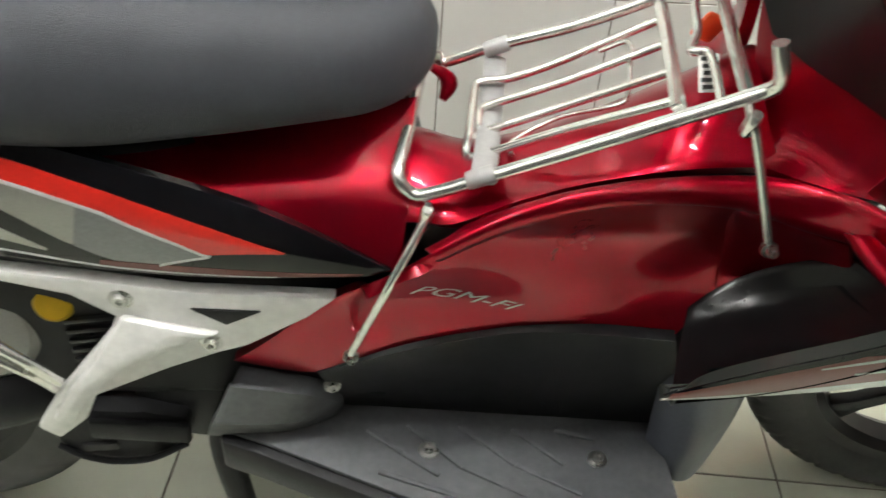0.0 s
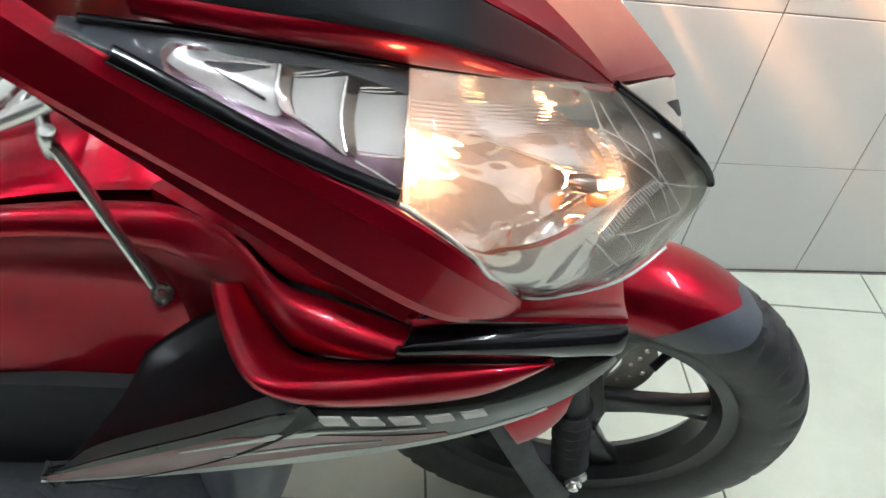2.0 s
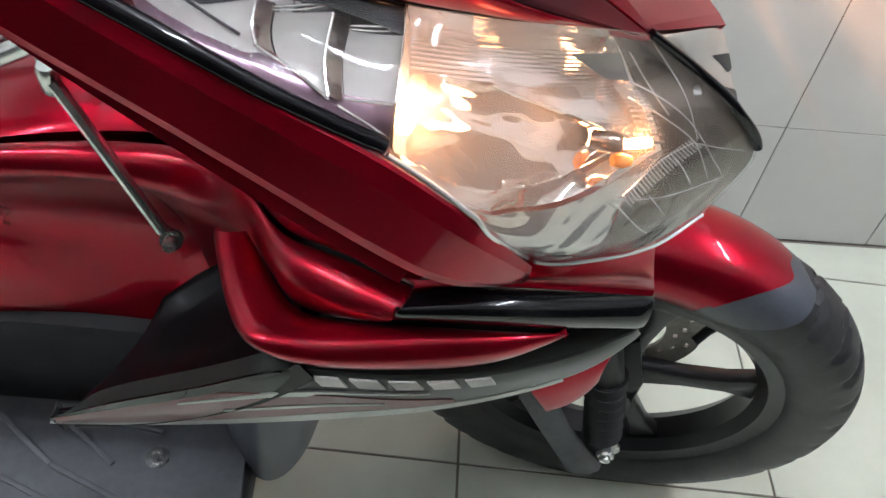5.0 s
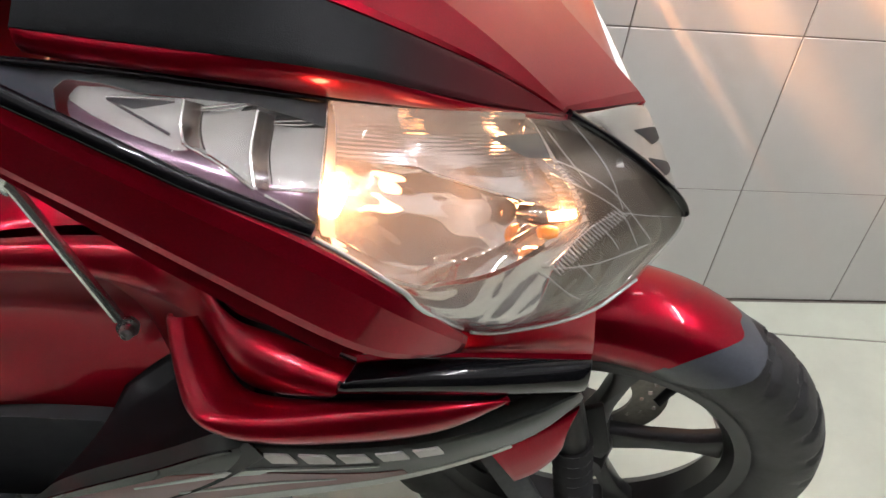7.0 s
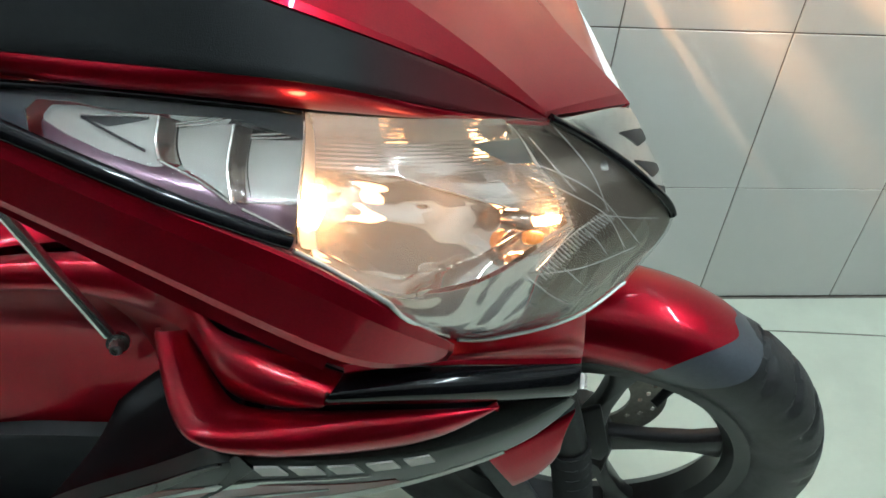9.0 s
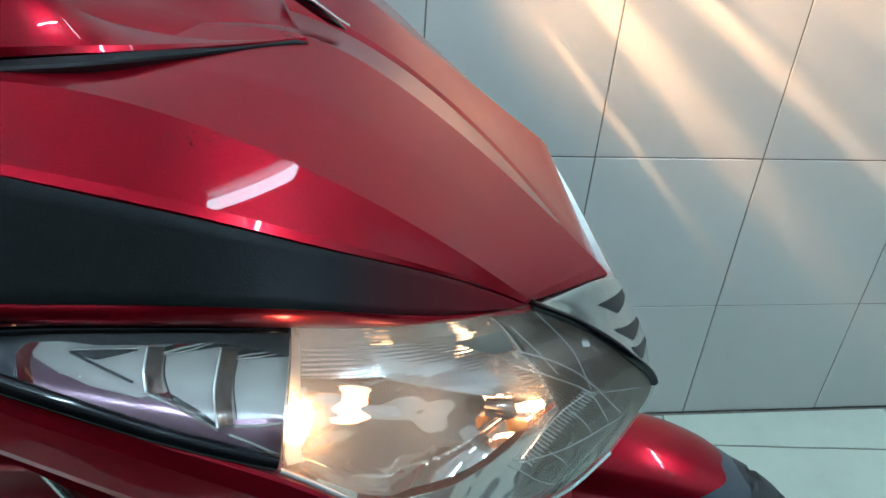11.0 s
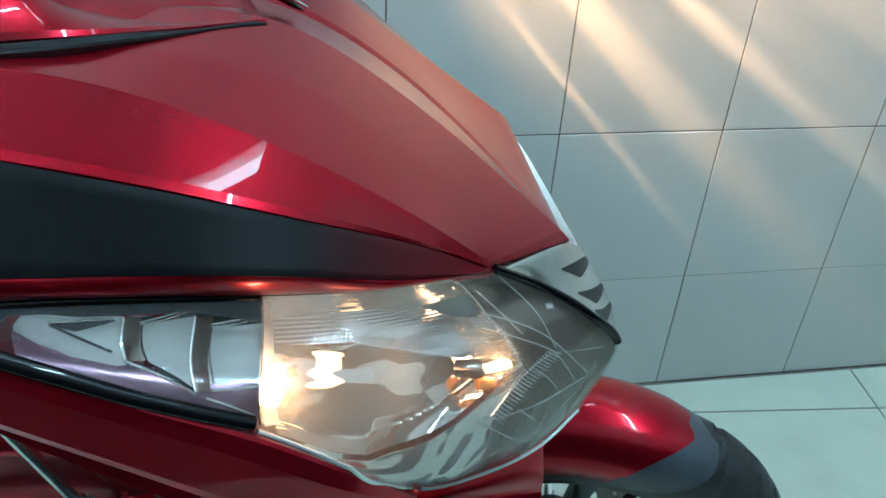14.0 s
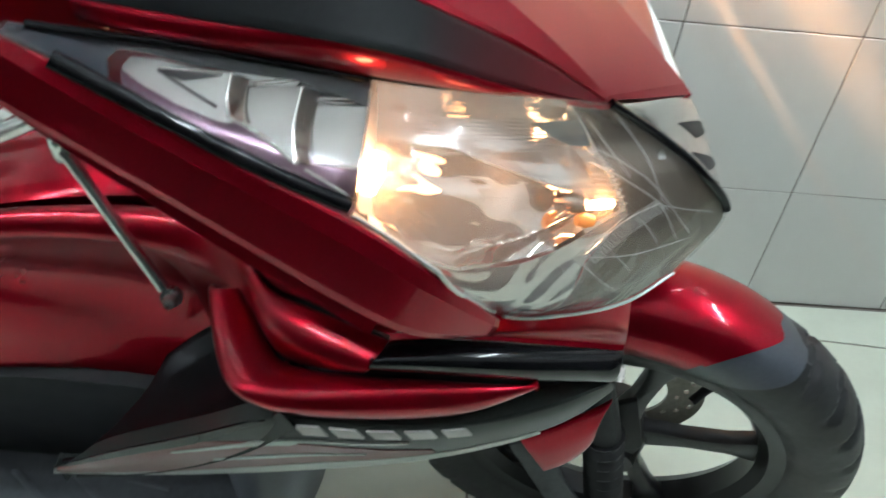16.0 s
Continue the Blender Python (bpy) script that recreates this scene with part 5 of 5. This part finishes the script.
        line_in_lamp("divider_edge", [(u0, v0, 0.0022), (u0, (v0 + v1) / 2, 0.0022), (u0, v1, 0.0022)], 0.0007, CHROME, lamp, flip)
    front = [[LENS_SHEET.at(i / 70, j / 40) for i in range(71)] for j in range(41)]
    back = [[LENS_SHEET.at(i / 70, j / 40, -0.0022) for i in range(71)] for j in range(41)]
    if flip:
        front = [[Vector((p.x, 2 * CY - p.y, p.z)) for p in r] for r in front]
        back = [[Vector((p.x, 2 * CY - p.y, p.z)) for p in r] for r in back]
    cover = part("lamp_cover", grid_shell(front, back), LENS, lamp, "clear plastic headlight cover")
    cover.visible_shadow = False
    for path, r, mat in (([(0.02 + 0.38 * i / 40, 0.002) for i in range(41)], 0.0018, GLOSS_BLACK),
                         ([(0.04 + 0.27 * i / 30, poly((0.04, 0.585), (0.06, 0.60), (0.19, 0.63), (0.31, 0.61))(0.04 + 0.27 * i / 30)) for i in range(31)], 0.0036, GLOSS_BLACK),
                         ([(0.31 + 0.20 * i / 30, poly((0.31, 0.64), (0.40, 0.68), (0.46, 0.715), (0.51, 0.96))(0.31 + 0.20 * i / 30)) for i in range(31)], 0.0013, CLEAR_LINE),
                         ([(0.52 + 0.48 * i / 40, 1.0) for i in range(41)], 0.0011, CLEAR_LINE),
                         ([(1.0, 0.72 * i / 30) for i in range(31)], 0.0030, GLOSS_BLACK)):
        line = [LENS_SHEET.at(u, v, -0.0005) for u, v in path]
        if flip:
            line = [Vector((p.x, 2 * CY - p.y, p.z)) for p in line]
        part("seal", sweep(line, r, 14), mat, lamp, "black rubber seal" if mat is GLOSS_BLACK else "pale moulded rim")
    # window in the flutes, bulb shield, bulbs, moulded lines of the bezel
    lamp_sheet("window", 0.762, 0.868, poly((0.762, 0.136), (0.868, 0.121)), poly((0.762, 0.145), (0.802, 0.264), (0.845, 0.277), (0.868, 0.13)), lambda u, v: 0.0035, WINDOW_GREY, lamp, 14, 6, flip, "small grey window")
    part("bulb_shield", lathe([(0.0040, -0.008), (0.0050, -0.008), (0.0055, 0.004), (0.004, 0.008), (0, 0.009)], aim(lens_point(0.748, 0.535, 0.018, flip), (0.9, -0.4, 0.2)), 20), BRONZE_MIRROR, lamp, "small chrome bulb shield")
    b = lens_point(0.790, 0.555, 0.007, flip)
    part("bulb", lathe([(0, -0.008), (0.0022, -0.007), (0.0028, 0), (0.0022, 0.007), (0, 0.008)], aim(b, (0.9, 0.1, 0.1)), 14), BULB, lamp, "lit warm halogen bulb")
    b = lens_point(0.338, 0.45, 0.012, flip)
    part("bulb", lathe([(0, -0.011), (0.0035, -0.009), (0.005, 0), (0.0035, 0.009), (0, 0.011)], aim(b, (0.2, 0.1, 1)), 14), BULB, lamp, "lit warm halogen bulb")
    part("indicator_bulb", lathe([(0, -0.006), (0.003, -0.005), (0.004, 0), (0.003, 0.005), (0, 0.006)], aim(lens_point(0.757, 0.585, 0.012, flip), (1, 0.2, -0.1)), 14), AMBER, lamp, "amber indicator bulb")
    for run in (((0.845, 0.277), (0.875, 0.41), (0.900, 0.543), (0.925, 0.743)), ((0.814, 0.373), (0.852, 0.49), (0.890, 0.60), (0.898, 0.732)), ((0.843, 0.621), (0.855, 0.66), (0.863, 0.714)),
                ((0.887, 0.597), (0.93, 0.645), (0.973, 0.699)), ((0.73, 0.661), (0.82, 0.72), (0.922, 0.767)), ((0.721, 0.665), (0.75, 0.75), (0.78, 0.85)),
                ((0.990, 0.01), (0.925, 0.378), (0.897, 0.589)), ((0.891, 0.119), (0.875, 0.30), (0.864, 0.485)), ((0.784, 0.688), (0.795, 0.725), (0.805, 0.767)), ((0.887, 0.597), (0.82, 0.615), (0.735, 0.655))):
        line_in_lamp("moulded_line", [(u, v, 0.0032) for u, v in run], 0.00038, CLEAR_LINE, lamp, flip)
    for k in range(24):
        w = k / 23
        u, v = 0.888 - 0.150 * w, 0.585 + 0.068 * w
        line_in_lamp("bezel_rib", [(u, v, 0.0050), (u + 0.005, v + 0.018, 0.0048), (u + 0.011, v + 0.036, 0.0046)], 0.0005, CLEAR_LINE, lamp, flip)
    for k in range(13):
        w = k / 12
        u, v = 0.848 - 0.016 * w, 0.30 + 0.27 * w
        line_in_lamp("arrow_rib", [(u - 0.035, v - 0.012, 0.0075), (u - 0.015, v - 0.004, 0.0065), (u + 0.004, v, 0.0055)], 0.0007, CHROME, lamp, flip)

# front wheel, turned a little with the handlebar
STEER = Matrix.Translation((0.813, 0.754, 0.2480)) @ Euler((radians(8.7), 0, radians(-12.2))).to_matrix().to_4x4()
GUARD = Matrix.Translation((0.811, CY, 0.2425)) @ Euler((radians(3), 0, radians(-14))).to_matrix().to_4x4() @ Matrix.Scale(0.966, 4)


def tyre_mesh():
    prof = [(0.176, -0.030), (0.184, -0.037), (0.196, -0.0405), (0.212, -0.041), (0.226, -0.0385), (0.236, -0.034), (0.2425, -0.027), (0.247, -0.018), (0.2493, -0.009), (0.250, 0.0)]
    prof = prof + [(r, -y) for r, y in reversed(prof[:-1])]
    bm = bmesh.new()
    n = 384
    rings = []
    for k in range(n):
        a = 2 * math.pi * k / n
        ring = []
        for r, y in prof:
            if r > 0.232:
                ph = (a / (2 * math.pi) * 32 + (abs(y) - 0.01) * 14) % 1.0
                if ph < 0.17 and 0.006 < abs(y) < 0.036:
                    r -= 0.006
            ring.append(bm.verts.new(STEER @ Vector((r * math.cos(a), y, r * math.sin(a)))))
        rings.append(ring)
    for k in range(n):
        a, b = rings[k], rings[(k + 1) % n]
        for i in range(len(prof) - 1):
            bm.faces.new((a[i], a[i + 1], b[i + 1], b[i]))
    bmesh.ops.recalc_face_normals(bm, faces=bm.faces)
    return bm


rim = part("front_wheel", lathe([(0.150, -0.014), (0.160, -0.026), (0.174, -0.028), (0.183, -0.034), (0.183, -0.030), (0.175, -0.022), (0.165, 0.0), (0.175, 0.022), (0.183, 0.030), (0.183, 0.034), (0.174, 0.028), (0.160, 0.026), (0.150, 0.014), (0.150, -0.014)], STEER, 96), ALLOY, scooter, "black cast alloy front wheel rim")
part("tyre", tyre_mesh(), RUBBER, rim, "black treaded front tyre")
part("hub", lathe([(0, -0.045), (0.022, -0.045), (0.028, -0.030), (0.034, -0.016), (0.034, 0.016), (0.028, 0.030), (0.022, 0.045), (0, 0.045)], STEER, 32), ALLOY, rim)
for k in range(5):
    a = radians(SPOKE0 + 72 * k)
    mm = STEER @ Euler((0, -a, 0)).to_matrix().to_4x4()
    ol = [(0.026, -0.017), (0.075, -0.010), (0.120, -0.011), (0.153, -0.020), (0.156, 0.020), (0.120, 0.011), (0.075, 0.010), (0.026, 0.017)]
    part("spoke", prism(ol, 0.020, 0.004, mm @ pose(0, -0.010, 0)), ALLOY, rim)
def disc_mesh(around=132, bands=9, r0=0.055, r1=0.096, y0=0.052, y1=0.056):
    """A flat ring whose drilled cells are left open."""
    bm = bmesh.new()
    front, back = [[[bm.verts.new(STEER @ Vector((r * math.cos(a), y, r * math.sin(a)))) for r in (r0 + (r1 - r0) * j / bands for j in range(bands + 1))]
                    for a in (2 * math.pi * k / around for k in range(around))] for y in (y0, y1)]

    def solid(k, j):
        return 0 <= j < bands and not ((k % 12 in (1, 2) and j == 2) or (k % 12 in (5, 6) and j == 4) or (k % 12 in (9, 10) and j == 6))

    for k in range(around):
        n = (k + 1) % around
        for j in range(bands):
            if not solid(k, j):
                continue
            bm.faces.new((front[k][j], front[k][j + 1], front[n][j + 1], front[n][j]))
            bm.faces.new((back[k][j], back[n][j], back[n][j + 1], back[k][j + 1]))
            for there, p, q in (((k, j - 1), (k, j), (n, j)), ((k, j + 1), (k, j + 1), (n, j + 1)), (((k - 1) % around, j), (k, j), (k, j + 1)), ((n, j), (n, j), (n, j + 1))):
                if not solid(*there):
                    bm.faces.new((front[p[0]][p[1]], front[q[0]][q[1]], back[q[0]][q[1]], back[p[0]][p[1]]))
    bmesh.ops.recalc_face_normals(bm, faces=bm.faces)
    return bm


disc = part("brake_disc", disc_mesh(), DISC, rim, "drilled steel brake disc", smooth=False)
part("valve_stem", sweep([STEER @ Vector((0.080, -0.004, 0.146)), STEER @ Vector((0.062, -0.014, 0.126)), STEER @ Vector((0.052, -0.024, 0.118))], 0.0050, 10), BLACK, rim)
axle = part("axle_bolt", lathe([(0, -0.114), (0.0055, -0.114), (0.006, -0.111), (0.006, 0.10), (0, 0.10)], STEER, 20), STEEL, rim, "bare steel axle")
part("axle_nut", lathe([(0, -0.110), (0.0085, -0.110), (0.0095, -0.108), (0.0095, -0.100), (0, -0.100)], STEER, 6), STEEL, rim, "bare steel axle nut").data.shade_flat()
part("axle_washer", lathe([(0, -0.0995), (0.0145, -0.0995), (0.0145, -0.096), (0, -0.096)], STEER, 28), STEEL, rim)

# fork
FORK = [(0.790, 0.664, 0.212), (0.786, 0.668, 0.250), (0.765, 0.668, 0.348), (0.711, 0.668, 0.505)]      # axle, foot and head of the boot, yoke
for side in (1, -1):
    run = [Vector((x, 0.754 - side * (0.754 - y), z)) for x, y, z in FORK]
    leg = part("fork_leg", sweep(run, [0.014, 0.015, 0.017, 0.018], 16, 4), BLACK, scooter, "black fork leg")
    part("fork_boot", sweep([run[1].lerp(run[2], k / 12) for k in range(13)], [0.0155 if k % 2 else 0.0205 for k in range(13)], 18), RUBBER, leg, "ribbed black rubber boot")
part("fork_bracket", prism([(0.672, 0.346), (0.702, 0.358), (0.746, 0.273), (0.776, 0.231), (0.792, 0.215), (0.793, 0.201), (0.785, 0.192), (0.771, 0.189), (0.758, 0.198), (0.713, 0.274)], 0.007, 0.002, pose(0, 0.650, 0)), MAT_GREY, scooter, "dark grey bracket between mudguard and axle")
part("caliper_plate", prism([(0.781, 0.351), (0.802, 0.360), (0.825, 0.288), (0.819, 0.271), (0.801, 0.279)], 0.008, 0.003, pose(0, 0.700, 0)), BLACK, scooter, "black plate behind the fork leg")

# front mudguard
GUARD_SECTION = [(0.046, 0.207), (0.052, 0.223), (0.051, 0.241), (0.044, 0.257), (0.032, 0.268), (0.016, 0.2735), (0.0, 0.275)]
GUARD_CUT = [82, 81, 78, 74, 70, 67, 68]       # where red turns to grey, from skirt to ridge
GUARD_TIP = [76, 69, 64, 61, 60, 59.5, 59.5]


def mudguard(starts, ends, thick, lift=0.0):
    """An arch over the wheel between two angles, given from the skirt up to the ridge."""
    sec = [(-y, r, a, b) for (y, r), a, b in zip(GUARD_SECTION, starts, ends)]
    sec = sec + [(-y, r, a, b) for y, r, a, b in reversed(sec[:-1])]
    line = [Vector((y, r, 0)) for y, r, a, b in sec]
    turn = [Vector((a, b, 0)) for y, r, a, b in sec]
    front, back = [], []
    n = 36
    for j in range(n + 1):
        y, r, _ = spline(line, j / n)
        a, b, _ = spline(turn, j / n)
        fr, bk = [], []
        for i in range(41):
            ang = a + (b - a) * i / 40
            k = 0.938 + 0.066 * min(1.0, max(0.0, (ang - 55) / 40)) ** 0.8
            wide = 0.80 + 0.20 * min(1.0, max(0.0, (ang - 52) / 26)) ** 0.6
            t = radians(ang)
            fr.append(GUARD @ Vector(((r * k + lift) * math.cos(t), y * wide, (r * k + lift) * math.sin(t))))
            bk.append(GUARD @ Vector(((r * k + lift - thick) * math.cos(t), y * wide * 0.95, (r * k + lift - thick) * math.sin(t))))
        front.append(fr)
        back.append(bk)
    return grid_shell(front, back)


guard = part("front_mudguard", mudguard(GUARD_CUT, [152] * 7, 0.003), RED, scooter, "candy red front mudguard")
part("mudguard_tip", mudguard(GUARD_TIP, [a + 1.2 for a in GUARD_CUT], 0.003, -0.0012), GREY_PAINT, guard, "dark grey mudguard tip")
panel("mudguard_stay", STAY, RED, guard, 20, 12, mirror=False, flange=0.004, label="candy red mudguard side stay")

# luggage rack
rack = part("luggage_rack", sweep(RAIL_NEAR[0], 0.0058, 12, 6), CHROME, scooter, "chromed wire luggage rack over the tunnel")
for nm, line, r in (("inner_loop", INNER_LOOP, 0.0042), ("inner_loop", INNER_BARS, 0.0042), ("wire", WIRE_U, 0.0022), ("hook", HOOK, 0.0038)):
    part(nm, sweep(line[0], r, 10, 5), CHROME, rack)
for line in (BAR_A, BAR_B):
    part("cross_bar", sweep(line[0], 0.0065, 10, 6, flat=0.6), CHROME, rack)
part("strap", sweep(STRAP_L[0], 0.011, 10, 6, flat=0.25), STRAP, rack, "grey plastic strap")
for p, d in (((0.178, 0.628, 0.612), (1, -0.1, 0.5)), ((0.201, 0.818, 0.634), (1, -0.1, 0.5))):
    part("clamp", lathe([(0.005, -0.012), (0.0072, -0.012), (0.0080, -0.010), (0.0080, 0.010), (0.0072, 0.012), (0.005, 0.012), (0.005, -0.012)], aim(p, d), 16), STRAP, rack)
for line, foot in ((ROD_FRONT, (0.409, 0.577, 0.588)), (ROD_REAR, (0.071, 0.615, 0.405))):
    rod = part("support_rod", sweep(line[0], 0.0040, 10, 5), CHROME, rack)
    bolt(rod, foot, (0.1, -1, 0.25), 0.0048, h=0.008)
    p = line[0][1]
    part("rod_clamp", lathe([(0.0, -0.012), (0.0045, -0.012), (0.0058, -0.009), (0.0058, 0.006), (0.0045, 0.009), (0, 0.009)], aim(p, (0.1, -0.3, 1)), 14), CHROME, rod)
lab = part("warning_label", block((0.017, 0.0012, 0.030), pose(0.348, 0.652, 0.702, -38, 0, 6), 0.0004), LABEL, rack, "small printed white label")
for k in range(5):
    part("print_bar", block((0.013 - 0.002 * (k % 3), 0.0008, 0.0032), pose(0.348, 0.652, 0.702, -38, 0, 6) @ pose(0, -0.0010, 0.0108 - 0.0054 * k), 0), INK, lab, smooth=False)
part("key_tag", block((0.022, 0.008, 0.030), pose(0.381, 0.762, 0.690, 20, 20, 0), 0.004), ORANGE_TAG, scooter, "orange plastic key tag")
part("seat_hook", sweep([(0.138, 0.80, 0.618), (0.150, 0.802, 0.610), (0.156, 0.80, 0.600), (0.150, 0.79, 0.588)], [0.004, 0.007, 0.009, 0.004], 10, 5), RED, scooter)

# brake lever with its ball end, below the grip
bar = part("handlebar", sweep([(0.27, 0.36, 1.045), (0.33, 0.46, 1.05), (0.39, 0.58, 1.05), (0.43, CY, 1.04)], 0.011, 12, 5), ALLOY, scooter)
part("grip", sweep([(0.265, 0.352, 1.045), (0.29, 0.395, 1.047), (0.335, 0.468, 1.05)], 0.0165, 16, 8), RUBBER, bar, "black rubber grip")
part("brake_lever", sweep([(0.317, 0.296, 0.936), (0.335, 0.325, 0.955), (0.375, 0.40, 1.0), (0.41, 0.50, 1.035)], [0.0045, 0.005, 0.006, 0.007], 10, 6), GLOSS_BLACK, bar)
part("lever_ball", lathe([(0, -0.0098), (0.0055, -0.008), (0.0090, -0.004), (0.0098, 0.0), (0.0090, 0.004), (0.0055, 0.008), (0, 0.0098)], aim((0.316, 0.293, 0.934), (-0.4, -0.7, -0.5)), 24), RUBBER, bar, "black lever ball end")

# ---- headlamp light and added fill ----
for flip in (False, True):
    # Two sit at the bulbs, the last is an added fill.
    for u, v, d, watts, radius in HEADLAMP:
        li = bpy.data.lights.new("headlamp_light_and_fill", "POINT")
        li.energy, li.color, li.shadow_soft_size = watts, LAMP_WARM, radius
        o = new("headlamp_light_and_fill", li)
        o.location = lens_point(u, v, d, flip)
for aimed, watts, angle, squeeze, turn in BEAMS:
    li = bpy.data.lights.new("headlamp_beam", "SPOT")
    li.energy, li.color, li.shadow_soft_size, li.spot_size, li.spot_blend = watts, LAMP_WARM, 0.003, radians(angle), 1.0
    o = new("headlamp_beam", li)
    o.matrix_world = look(lens_point(0.66, 0.25, -0.015, True), aimed) @ Euler((0, 0, radians(turn))).to_matrix().to_4x4() @ Matrix.Diagonal((squeeze, 1, 1, 1))

# ---- tiles ----
TILE_W, TILE_H, CUT, TILE_ROWS = 0.254, 0.270, 0.241, 6


def wall_tile_mesh(height):
    bm = block((TILE_W - 0.0022, 0.006, height - 0.0022), pose(0, 0.003, 0), 0.0008, 1)
    me = bpy.data.meshes.new("tile")
    bm.to_mesh(me)
    bm.free()
    me.materials.append(TILE_WALL)
    return me


cut_tile, whole_tile = wall_tile_mesh(CUT), wall_tile_mesh(TILE_H)
for i in range(-13, 11):
    for k in range(TILE_ROWS):
        x = 0.9255 + TILE_W * (i + 0.5)
        if X0 < x - 0.12 and x + 0.12 < X1:
            ob = new("tile", whole_tile if k else cut_tile)
            ob.parent = wall_north
            ob.location = (x, Y1, CUT + TILE_H * (k - 0.5) if k else CUT / 2 + 0.001)
FT, TURN_F = 0.43, radians(-4.5)
c, s = math.cos(TURN_F), math.sin(TURN_F)
for i in range(-8, 8):
    for k in range(-9, 4):
        h = FT / 2 - 0.0018
        cx, cy = 0.672 + FT * (i + 0.5), 0.768 + FT * (k + 0.5)
        quad = [(cx + dx * h - 0.672, cy + dy * h - 0.768) for dx, dy in ((-1, -1), (1, -1), (1, 1), (-1, 1))]
        quad = [(0.672 + x * c - y * s, 0.768 + x * s + y * c) for x, y in quad]
        q = clip(quad, X0 + 0.002, X1 - 0.002, Y0 + 0.002, Y1 - 0.006)
        if len(q) < 3:
            continue
        bm = bmesh.new()
        f = bm.faces.new([bm.verts.new((x, y, -0.008)) for x, y in q])
        ex = bmesh.ops.extrude_face_region(bm, geom=[f])
        bmesh.ops.translate(bm, verts=[g for g in ex["geom"] if isinstance(g, bmesh.types.BMVert)], vec=(0, 0, 0.008))
        bmesh.ops.recalc_face_normals(bm, faces=bm.faces)
        part("tile", bm, TILE_FLOOR, floor, smooth=False)
